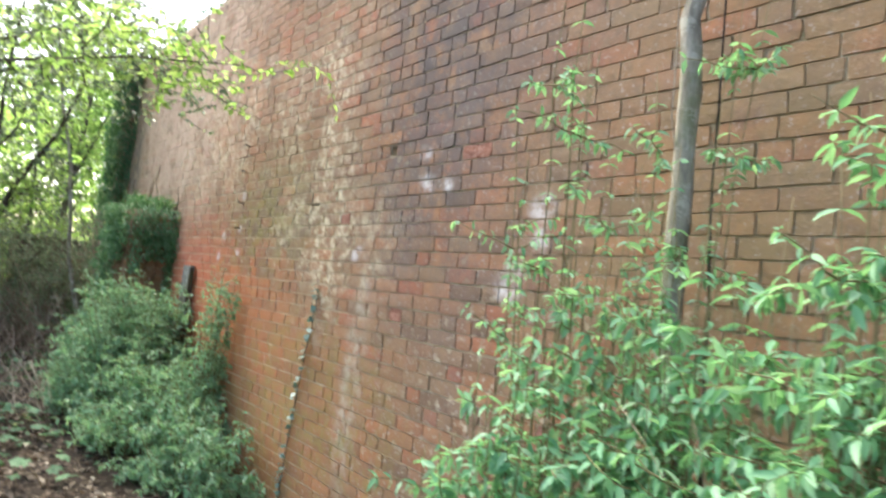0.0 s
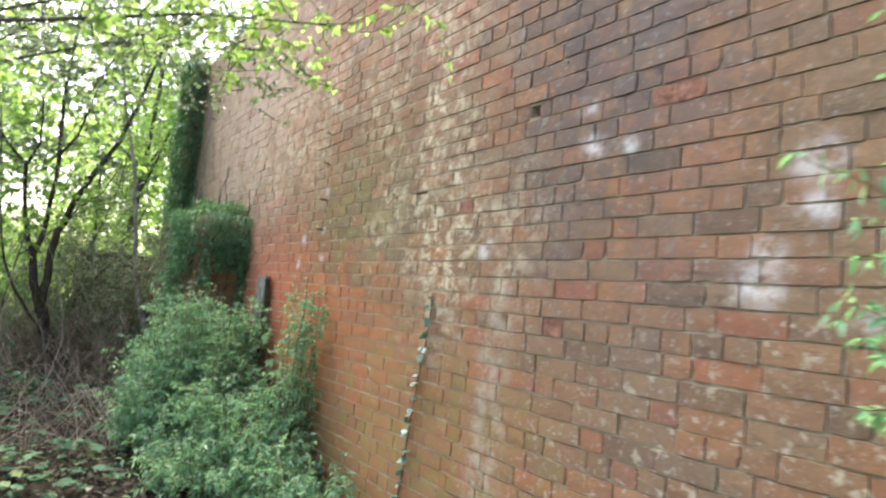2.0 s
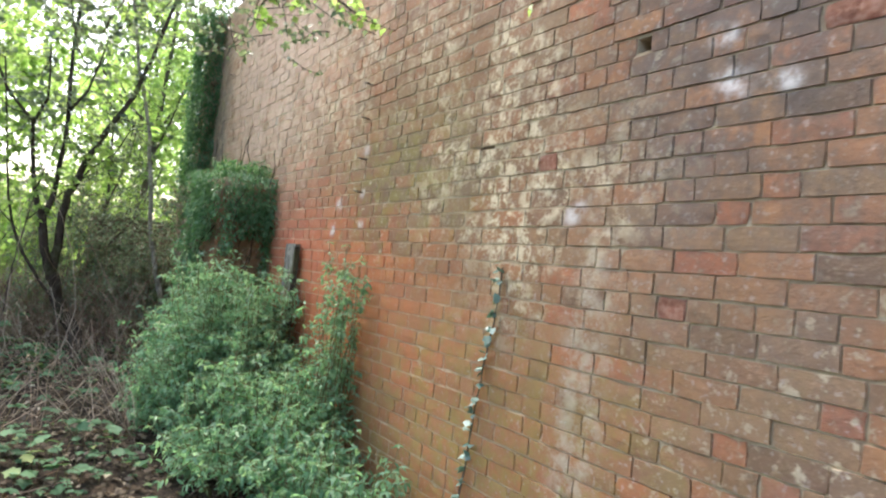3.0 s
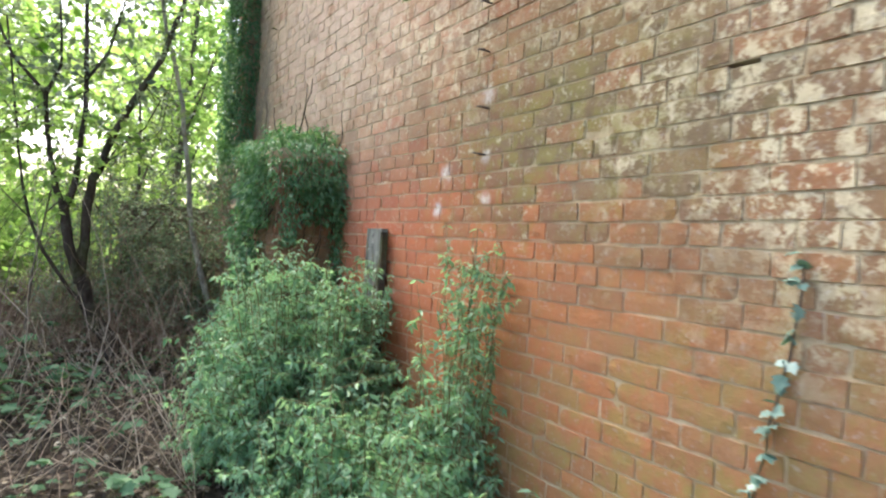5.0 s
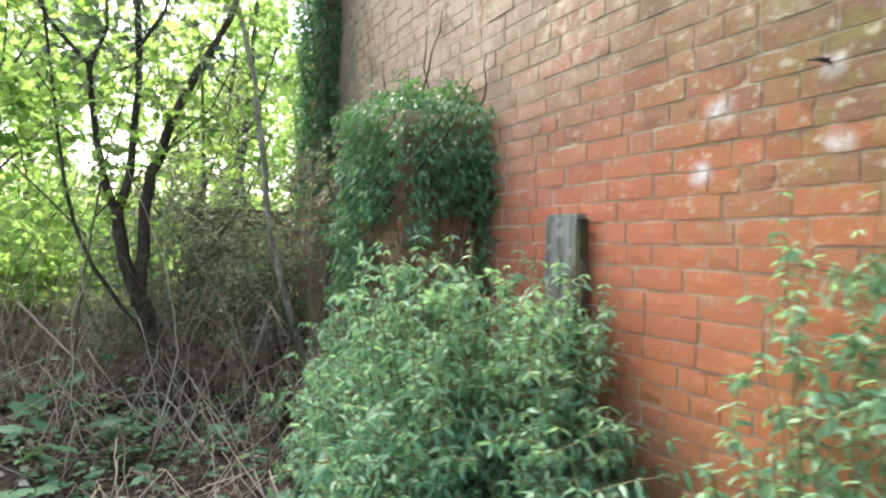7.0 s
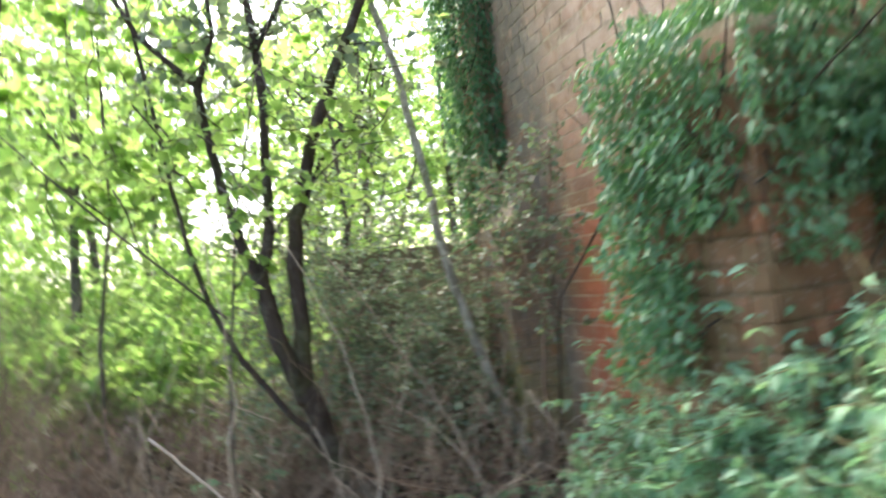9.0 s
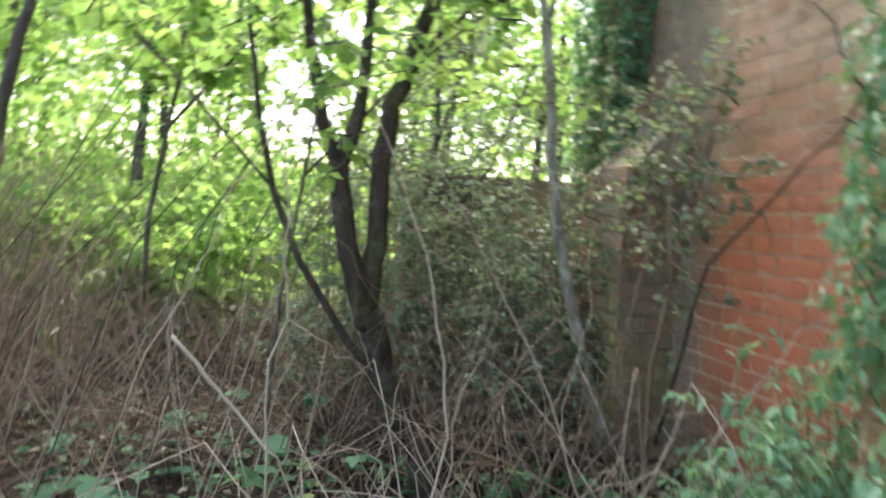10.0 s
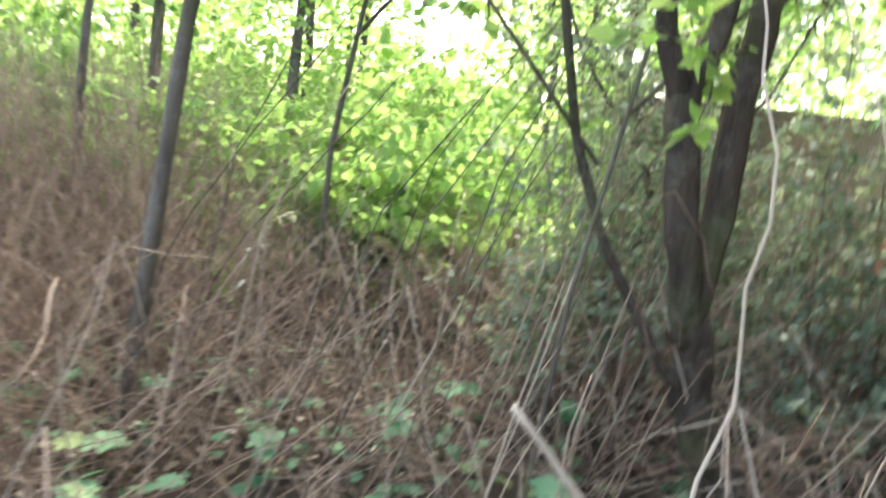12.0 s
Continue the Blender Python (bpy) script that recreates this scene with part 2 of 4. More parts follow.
BRICK, MORTAR, SPALL = brick_material(), mortar_material(), spall_material()
CONCRETE, SOIL = concrete_material(), ground_material()
BARK_DARK = bark_material("dark_bark", (0.018, 0.014, 0.011), (0.075, 0.058, 0.045), 0.25)
BARK_GREY = bark_material("grey_bark", (0.10, 0.09, 0.07), (0.40, 0.38, 0.31), 0.55)
BARK_FAR = bark_material("brown_bark", (0.04, 0.033, 0.026), (0.13, 0.11, 0.085), 0.3)
CANE_PALE = stem_material("pale_cane", [(0.0, (0.32, 0.25, 0.18)), (0.5, (0.50, 0.42, 0.32)), (1.0, (0.42, 0.32, 0.24))])
CANE_BROWN = stem_material("dead_stem", [(0.0, (0.12, 0.078, 0.052)), (0.45, (0.205, 0.14, 0.097)), (0.8, (0.28, 0.21, 0.15)), (1.0, (0.41, 0.33, 0.25))])
STEM_GREEN = stem_material("green_stem", [(0.0, (0.10, 0.11, 0.04)), (1.0, (0.24, 0.20, 0.10))])
LEAF_SHRUB = leaf_material("shrub_leaf", [(0.0, (0.09, 0.20, 0.12)), (0.5, (0.16, 0.31, 0.19)), (0.85, (0.27, 0.43, 0.28)), (1.0, (0.38, 0.51, 0.34))],
                           ((0.22, 0.45, 0.19), (0.36, 0.58, 0.24)), 0.45, 0.45, 0.35)
LEAF_FRESH = leaf_material("fresh_leaf", [(0.0, (0.10, 0.26, 0.14)), (0.5, (0.18, 0.39, 0.22)), (0.85, (0.26, 0.46, 0.28)), (1.0, (0.36, 0.52, 0.34))],
                           ((0.20, 0.48, 0.16), (0.34, 0.60, 0.23)), 0.42, 0.5, 0.3)
LEAF_IVY = leaf_material("ivy_leaf", [(0.0, (0.018, 0.055, 0.025)), (0.6, (0.035, 0.10, 0.045)), (1.0, (0.08, 0.16, 0.06))],
                         ((0.06, 0.18, 0.04), (0.12, 0.26, 0.06)), 0.2, 0.35, 0.5)
LEAF_DRAPE = leaf_material("draped_leaf", [(0.0, (0.05, 0.13, 0.06)), (0.6, (0.10, 0.22, 0.10)), (0.9, (0.17, 0.31, 0.15)), (1.0, (0.27, 0.40, 0.24))],
                           ((0.10, 0.28, 0.07), (0.20, 0.38, 0.10)), 0.3, 0.4, 0.45)
LEAF_CANOPY = leaf_material("canopy_leaf", [(0.0, (0.06, 0.13, 0.03)), (0.5, (0.10, 0.20, 0.045)), (1.0, (0.17, 0.26, 0.06))],
                            ((0.31, 0.53, 0.11), (0.51, 0.68, 0.20)), 0.6)
LEAF_DULL = leaf_material("dull_leaf", [(0.0, (0.06, 0.10, 0.065)), (0.6, (0.12, 0.17, 0.115)), (1.0, (0.20, 0.26, 0.18))],
                          ((0.18, 0.26, 0.12), (0.29, 0.36, 0.17)), 0.45)
LEAF_GROUND = leaf_material("bramble_leaf", [(0.0, (0.035, 0.09, 0.045)), (0.6, (0.07, 0.16, 0.085)), (0.93, (0.13, 0.24, 0.13)), (1.0, (0.28, 0.33, 0.12))],
                            ((0.12, 0.28, 0.08), (0.24, 0.38, 0.10)), 0.25, 0.6, 0.2)
LEAF_STRAND = leaf_material("strand_leaf", [(0.0, (0.09, 0.17, 0.14)), (0.6, (0.16, 0.27, 0.23)), (1.0, (0.30, 0.40, 0.36))], ((0.12, 0.25, 0.12), (0.2, 0.34, 0.18)), 0.2, 0.5, 0.4)
LITTER = leaf_material("dead_leaf", [(0.0, (0.04, 0.03, 0.022)), (0.4, (0.08, 0.06, 0.042)), (0.75, (0.14, 0.11, 0.08)), (0.95, (0.25, 0.21, 0.16)), (1.0, (0.50, 0.45, 0.34))],
                       ((0.2, 0.1, 0.04), (0.3, 0.2, 0.1)), 0.1, 0.7, 0.2)

LEAF_PALE = leaf_material("pale_leaf", [(0.0, (0.42, 0.42, 0.30)), (1.0, (0.62, 0.60, 0.46))], ((0.4, 0.42, 0.25), (0.5, 0.5, 0.3)), 0.25, 0.6, 0.2)


def plain(name, color, rough, metal=0.0):
    k = Nodes(name)
    col = k.mix(k.math("MULTIPLY", k.noise(40, 6, .7), 0.7), color, tuple(v * 0.4 for v in color))
    return k.done(col, rough, k.bump(k.noise(80, 5, .7), 0.5, 0.004), Metallic=metal)


IRON = plain("rusty_iron", (0.06, 0.045, 0.038), 0.8, 0.3)
OLD_WOOD = bark_material("weathered_wood", (0.07, 0.07, 0.06), (0.26, 0.26, 0.23), 0.3, 30)


# ---- builders ----
def mesh_of(name, verts, faces, mat, smooth=False):
    me = bpy.data.meshes.new(name)
    me.from_pydata([tuple(v) for v in verts], [], faces)
    if smooth:
        me.polygons.foreach_set("use_smooth", [True] * len(me.polygons))
    me.materials.append(mat)
    me.update()
    return me


def part(name, mesh, parent, label="", kind=""):
    ob = new(name, mesh)
    ob.parent = parent
    return tagged(ob, label, kind=kind)


def thing(name, label, category, group="", kind=""):
    return tagged(new(name), label, category, group, kind)


class Tubes:
    """Tapered, bent stems gathered into one mesh."""

    def __init__(self):
        self.v, self.f = [], []

    def add(self, pts, r0, r1, sides=5, lump=0.0):
        pts = [Vector(p) for p in pts]
        n, start = len(pts), len(self.v)
        side = Vector((0.31, 0.77, 0.2))
        for i, p in enumerate(pts):
            d = (pts[min(i + 1, n - 1)] - pts[max(i - 1, 0)]).normalized()
            a = d.cross(side)
            if a.length < 0.05:
                a = d.cross(Vector((1, 0, 0)))
            a.normalize()
            b = d.cross(a)
            r = r0 + (r1 - r0) * i / (n - 1)
            for s in range(sides):
                w = 2 * math.pi * s / sides
                rr = r * (1 + (R.uniform(-lump, lump) if lump else 0))
                self.v.append(p + (a * math.cos(w) + b * math.sin(w)) * rr)
        for i in range(n - 1):
            for s in range(sides):
                q = start + i * sides
                self.f.append((q + s, q + (s + 1) % sides, q + sides + (s + 1) % sides, q + sides + s))
        self.f.append(tuple(start + s for s in reversed(range(sides))))
        self.f.append(tuple(start + (n - 1) * sides + s for s in range(sides)))
        return pts

    def mesh(self, name, mat):
        return mesh_of(name, self.v, self.f, mat, True)


def wander(a, b, n, bend, sag=0.0):
    """Points from a to b on a bent line."""
    a, b = Vector(a), Vector(b)
    out, off = [], Vector((0, 0, 0))
    for i in range(n + 1):
        s = i / n
        if 0 < i:
            off += Vector((R.gauss(0, bend), R.gauss(0, bend), R.gauss(0, bend * 0.6)))
        out.append(a.lerp(b, s) + off * min(1, s * 2) + Vector((0, 0, -sag * 4 * s * (1 - s))))
    return out


# blade outlines: along, across, lift
POINTED = np.array([(0, 0, 0), (.3, .165, .05), (.3, -.165, .05), (.32, 0, -.02), (.66, .125, .03), (.66, -.125, .03), (.66, 0, -.05), (1, 0, -.16)])
POINTED_F = np.array([(0, 3, 1), (0, 2, 3), (1, 3, 6), (1, 6, 4), (2, 6, 3), (2, 5, 6), (4, 6, 7), (5, 7, 6)])
OVAL = np.array([(0, 0, 0), (.45, .34, .06), (.45, -.34, .06), (.5, 0, -.02), (1, 0, -.1)])
OVAL_F = np.array([(0, 3, 1), (0, 2, 3), (1, 3, 4), (2, 4, 3)])
LOBED = np.array([(0, 0, 0), (.18, .42, .02), (.42, .30, .05), (.56, .46, .0), (.72, .2, .03), (1, 0, -.1), (.72, -.2, .03), (.56, -.46, .0),
                  (.42, -.30, .05), (.18, -.42, .02), (.45, 0, -.03)])
LOBED_F = np.array([(10, i + 1, i) for i in range(9)] + [(10, 0, 9)])


def leaf_mesh(name, pos, along, size, mat, shape="pointed", up=(0, 0, 1), tilt=0.5):
    """One blade for each place: pos and along are n x 3, size n."""
    tv, tf = {"pointed": (POINTED, POINTED_F), "oval": (OVAL, OVAL_F), "lobed": (LOBED, LOBED_F)}[shape]
    pos, along, size = np.asarray(pos, float), np.asarray(along, float), np.asarray(size, float)
    n = len(pos)
    along = along / np.maximum(np.linalg.norm(along, axis=1, keepdims=True), 1e-6)
    u = np.asarray(up, float) + rng.normal(0, tilt, (n, 3))
    across = np.cross(u, along)
    across /= np.maximum(np.linalg.norm(across, axis=1, keepdims=True), 1e-6)
    lift = np.cross(along, across)
    v = (pos[:, None, :] + size[:, None, None] * (tv[None, :, 0, None] * along[:, None, :] + tv[None, :, 1, None] * across[:, None, :]
                                                  + tv[None, :, 2, None] * lift[:, None, :])).reshape(-1, 3)
    f = (tf[None] + (np.arange(n) * len(tv))[:, None, None]).reshape(-1, 3)
    me = bpy.data.meshes.new(name)
    me.vertices.add(len(v))
    me.vertices.foreach_set("co", v.astype(np.float32).ravel())
    me.loops.add(f.size)
    me.loops.foreach_set("vertex_index", f.astype(np.int32).ravel())
    me.polygons.add(len(f))
    me.polygons.foreach_set("loop_start", np.arange(0, f.size, 3, dtype=np.int32))
    me.polygons.foreach_set("loop_total", np.full(len(f), 3, np.int32))
    me.materials.append(mat)
    me.update(calc_edges=True)
    return me


def ground_z(x, y):
    rise = 0.38 * min(1, max(0, (y - 1.5) / 6.0)) ** 1.2 - 0.12
    bank = 0.25 * min(1, max(0, (y - 9) / 6)) + 0.18 * min(1, max(0, (-x - 4) / 4))
    return rise + bank + 0.07 * noise.noise((x * 0.7, y * 0.7, 0)) + 0.03 * noise.noise((x * 2.6, y * 2.6, 4))


# ---- setting: ground ----
def build_ground():
    near = [-40 + 2 * i for i in range(16)] + [-8 + 0.2 * i for i in range(60)] + [4.5 + 2.5 * i for i in range(15)]
    xs = [-2500, -300, -90] + near + [90, 300, 2500]
    ys = [-2500, -300, -60, -20, -8] + [-4 + 0.2 * i for i in range(90)] + [14.5 + 1.5 * i for i in range(20)] + [60, 120, 400, 2500]
    v = [(x, y, ground_z(x, y)) for y in ys for x in xs]
    w = len(xs)
    f = [(j * w + i, j * w + i + 1, (j + 1) * w + i + 1, (j + 1) * w + i) for j in range(len(ys) - 1) for i in range(w - 1)]
    tagged(new("ground", mesh_of("ground", v, f, SOIL, True)), "bare brown woodland soil rising gently, strewn with litter", "ground", kind="structure")


build_ground()


# ---- setting: the old wall (its bricks come last) ----
WALL_Y0, WALL_Y1, WALL_TOP, COURSE = -4.0, 7.82, 3.97, 0.0729


def box(v0, v1, rough=0.0):
    (a, b, c), (d, e, g) = v0, v1
    vs = [(a, b, c), (d, b, c), (d, e, c), (a, e, c), (a, b, g), (d, b, g), (d, e, g), (a, e, g)]
    return vs, [(0, 3, 2, 1), (4, 5, 6, 7), (0, 1, 5, 4), (1, 2, 6, 5), (2, 3, 7, 6), (3, 0, 4, 7)]


POCKETS = [(1.84, 2.153, .028, .025), (2.70, 1.890, .085, .007)]     # y, z, half width, half height of holes


def wall_core():
    """The body of the wall behind its bricks, with holes where bricks have fallen out."""
    ys = sorted([WALL_Y0, WALL_Y1 - .003] + [y + s * w for y, _, w, _ in POCKETS for s in (-1, 1)])
    zs = sorted([-.6, WALL_TOP] + [z + s * h for _, z, _, h in POCKETS for s in (-1, 1)])
    v, f = box((0.0015, WALL_Y0, -0.6), (0.46, WALL_Y1 - 0.003, WALL_TOP))
    f = [q for q in f if set(q) != {3, 0, 4, 7}]

    def quad(*pts):
        f.append(tuple(range(len(v), len(v) + 4)))
        v.extend(pts)

    o, e = 0.0015, 0.11
    for a, b in zip(ys, ys[1:]):
        for c, d in zip(zs, zs[1:]):
            if any(abs((a + b) / 2 - y) < w and abs((c + d) / 2 - z) < h for y, z, w, h in POCKETS):
                quad((e, a, c), (e, a, d), (e, b, d), (e, b, c))
                quad((o, a, c), (o, a, d), (e, a, d), (e, a, c))
                quad((o, b, c), (e, b, c), (e, b, d), (o, b, d))
                quad((o, a, c), (e, a, c), (e, b, c), (o, b, c))
                quad((o, a, d), (o, b, d), (e, b, d), (e, a, d))
            else:
                quad((o, a, c), (o, a, d), (o, b, d), (o, b, c))
    return mesh_of("wall_core", v, f, MORTAR)


wall = tagged(new("wall_brick", wall_core()),
              "tall weathered red brick wall with flaking limewash", "wall", kind="structure")
far_wall = tagged(new("wall_low", mesh_of("wall_low", *box((-1.0, 9.0, -0.2), (2.2, 9.25, 1.6)), CONCRETE)),
                  "low mossy grey concrete wall behind the brambles", "wall", kind="structure")


# ---- plants ----
def shrub(name, label, base, radii, top, stems, leaf, mat, stem_mat=None, lean=(0, 0), shape="pointed", bare=0.3, density=1.0, side=4, spread=0.35):
    """Many thin stems from the ground, bending outwards, with leaves in pairs."""
    ob = thing(name, label, "shrub" if name == "shrub" else name.replace("_", " "))
    bx, by = base
    tubes, pos, along, size = Tubes(), [], [], []
    for _ in range(stems):
        w, q = R.uniform(0, 2 * math.pi), math.sqrt(R.random())
        x0, y0 = bx + radii[0] * 0.5 * q * math.cos(w), by + radii[1] * 0.5 * q * math.sin(w)
        h = math.sqrt(max(0.05, 1 - q ** 4)) * R.uniform(0.5, 1.05)
        z0 = ground_z(x0, y0) - 0.03
        tip = (min(bx + radii[0] * q * math.cos(w) * 1.05 + lean[0] * h, -0.03), by + radii[1] * q * math.sin(w) * 1.05 + lean[1] * h, z0 + (top - z0) * h)
        runs = [wander((min(x0, -0.04), y0, z0), tip, 9, 0.014)]
        main = runs[0]
        for _ in range(side):
            i = R.randrange(3, 9)
            a = main[i]
            runs.append(wander(a, a + Vector((R.uniform(-1, 1) * spread, R.uniform(-1, 1) * spread, R.uniform(-.25, .35) * spread * 1.4)), 4, 0.012, 0.0))
        for j, run in enumerate(runs):
            run = [Vector((min(p.x, -0.025), p.y, max(p.z, z0))) for p in run]
            tubes.add(run, 0.005 if j == 0 else 0.0025, 0.0012, 4)
            for i in range(len(run) - 1):
                if j == 0 and i / len(run) < bare:
                    continue
                d = run[i + 1] - run[i]
                for rep in range(2 if R.random() < density else 1):
                    p = run[i].lerp(run[i + 1], R.random())
                    out = d.cross(Vector((R.gauss(0, 1), R.gauss(0, 1), R.gauss(0, 1)))).normalized()
                    for sgn in (1, -1):
                        dirn = out * sgn + d.normalized() * 0.35 + Vector((0, 0, -0.75))
                        s = leaf * R.uniform(0.6, 1.25)
                        e = p + dirn.normalized() * s
                        if e.x > -0.01:
                            dirn.x = -abs(dirn.x)
                        pos.append(p), along.append(dirn), size.append(s)
    part("stemwork", tubes.mesh("stemwork", stem_mat or STEM_GREEN), ob, "thin bending stems", "stuff")
    part("foliage", leaf_mesh("foliage", pos, along, size, mat, shape), ob, kind="stuff")
    return ob


def limb_tree(name, label, limbs, bark, leaf_mat, leaves, leaf=0.07, crown=None, twig=0.5, sides=8, shape="oval", min_z=1.2, spots=None):
    """limbs: (points, r0, r1); twigs and leaves grow from the upper limbs."""
    ob = thing(name, label, "tree")
    pos, along, size = [], [], []
    ends = []
    for k, (pts, r0, r1) in enumerate(limbs):
        t = Tubes()
        fine = []
        for a, b in zip(pts, pts[1:]):
            seg = wander(a, b, 4, r0 * 0.10)
            seg[-1] = Vector(b)
            fine += seg if not fine else seg[1:]
        t.add(fine, r0, r1, sides, 0.08)
        part("trunk" if k == 0 else "limb", t.mesh("limb", bark), ob)
        ends += [p for p in fine if p.z > min_z]
    twigs = Tubes()
    n_twig = max(1, leaves // 14)
    for i in range(n_twig if leaves else 0):
        a = R.choice(ends)
        if crown and R.random() < 0.8:
            (cx, cy, cz), (rx, ry, rz) = crown
            while True:
                u = Vector((R.uniform(-1, 1), R.uniform(-1, 1), R.uniform(-1, 1)))
                if u.length < 1 and noise.noise((u.x * 1.6 + cx, u.y * 1.6 + cy, u.z * 1.6)) > -0.12:
                    break
            a = Vector((cx + u.x * rx, cy + u.y * ry, cz + u.z * rz))
        b = a + Vector((R.gauss(0, 1), R.gauss(0, 1), R.gauss(-0.05, 0.6))).normalized() * twig * R.uniform(0.4, 1.2)
        run = wander(a, b, 4, 0.03, 0.02)
        twigs.add(run, 0.005, 0.0015, 3)
        for _ in range(14):
            q = R.random() * 3.99
            p = run[int(q)].lerp(run[int(q) + 1], q % 1)
            pos.append(p)
            along.append((R.gauss(0, 1), R.gauss(0, 1), R.gauss(-0.35, 0.5)))
            size.append(leaf * R.uniform(0.5, 1.3))
    if leaves:
        part("twigwork", twigs.mesh("twigwork", bark), ob, kind="stuff")
        part("crown", leaf_mesh("crown", pos, along, size, leaf_mat, shape, tilt=0.7), ob, "loose crown of bright leaves", kind="stuff")
    return ob


# twin-stemmed tree in the brambles
limb_tree("twin_tree", "dark-barked tree with two stems rising from brambles",
          [([(-1.10, 7.2, 0.15), (-1.15, 7.2, 0.42), (-1.27, 7.19, 0.58), (-1.35, 7.16, 0.76), (-1.405, 7.11, 0.96)], 0.066, 0.05),
           ([(-1.40, 7.12, 0.90), (-1.44, 7.07, 1.02), (-1.49, 7.05, 1.2), (-1.53, 7.05, 1.47)], 0.042, 0.036),
           ([(-1.53, 7.05, 1.44), (-1.60, 7.05, 1.65), (-1.66, 7.08, 2.0), (-1.69, 7.08, 2.28), (-1.9, 7.12, 2.52), (-2.2, 7.3, 3.2)], 0.026, 0.008),
           ([(-1.69, 7.08, 2.26), (-1.60, 7.08, 2.5), (-1.63, 7.12, 3.0)], 0.015, 0.007),
           ([(-1.525, 7.05, 1.44), (-1.47, 7.05, 1.65), (-1.43, 7.07, 2.15), (-1.44, 7.1, 2.55), (-1.46, 7.15, 3.0), (-1.4, 7.3, 4.6)], 0.027, 0.012),
           ([(-1.435, 7.08, 2.42), (-1.30, 7.1, 2.66), (-1.18, 7.2, 3.2)], 0.014, 0.006),
           ([(-1.40, 7.12, 0.92), (-1.38, 7.1, 1.2), (-1.38, 7.1, 1.5), (-1.32, 7.1, 1.75), (-1.2, 7.12, 2.12), (-1.08, 7.12, 2.38), (-0.92, 7.13, 2.7), (-0.8, 7.18, 3.1), (-0.5, 7.3, 4.4)], 0.042, 0.014),
           ([(-1.33, 7.1, 1.7), (-1.2, 7.2, 1.95), (-1.0, 7.3, 2.15), (-0.85, 7.35, 2.5)], 0.011, 0.004),
           ([(-1.36, 7.15, 0.74), (-1.46, 7.1, 0.84), (-1.64, 7.1, 1.12), (-1.74, 7.1, 1.36), (-1.80, 7.1, 1.63), (-1.84, 7.1, 1.95), (-1.95, 7.15, 2.8)], 0.016, 0.007)],
          BARK_DARK, LEAF_DULL, 4600, 0.065, crown=((-1.6, 7.7, 4.2), (1.8, 1.2, 1.2)), min_z=2.3)
limb_tree("leaning_sapling", "slim grey sapling leaning beside the end of the wall",
          [([(-0.2, 7.46, 0.2), (-0.29, 7.48, 0.45), (-0.38, 7.5, 0.7), (-0.55, 7.5, 1.32), (-0.60, 7.5, 1.75), (-0.69, 7.5, 2.42), (-0.86, 7.5, 3.05), (-1.15, 7.7, 4.8)], 0.032, 0.014)],
          BARK_GREY, LEAF_CANOPY, 900, 0.07, crown=((-1.0, 8.2, 4.2), (1.0, 0.9, 0.8)), min_z=2.8)
limb_tree("slender_sapling", "slender brown sapling rising from dead stems",
          [([(-3.0, 7.65, 0.2), (-2.9, 7.65, 0.86), (-2.79, 7.65, 1.6), (-2.7, 7.65, 2.0), (-2.55, 7.7, 2.9), (-2.4, 7.9, 4.4)], 0.029, 0.013)],
          BARK_FAR, LEAF_CANOPY, 900, 0.08, crown=((-2.6, 8.1, 3.7), (1.3, 1.0, 0.8)), min_z=2.6)
limb_tree("slender_tree", "slender dark sapling among dead stems",
          [([(-3.98, 9.2, 0.3), (-3.9, 9.2, 1.2), (-3.82, 9.2, 2.0), (-3.75, 9.3, 3.6)], 0.03, 0.014)],
          BARK_FAR, LEAF_CANOPY, 900, 0.08, crown=((-4.1, 9.5, 3.2), (1.3, 1.1, 1.0)), min_z=2.2)

limb_tree("young_maple", "young maple with broad bright backlit leaves",
          [([(-2.55, 8.9, 0.3), (-2.5, 8.8, 1.2), (-2.35, 8.75, 2.0), (-2.3, 8.7, 3.2)], 0.02, 0.008), ([(-2.42, 8.76, 1.7), (-1.9, 8.6, 2.3), (-1.3, 8.5, 2.8)], .011, .004),
           ([(-2.36, 8.75, 2.0), (-2.9, 8.6, 2.5), (-3.3, 8.5, 2.9)], .011, .004)],
          BARK_FAR, LEAF_CANOPY, 1700, .095, crown=((-2.1, 8.7, 2.95), (1.5, .7, .75)), twig=.5, sides=6, shape="lobed", min_z=1.9)

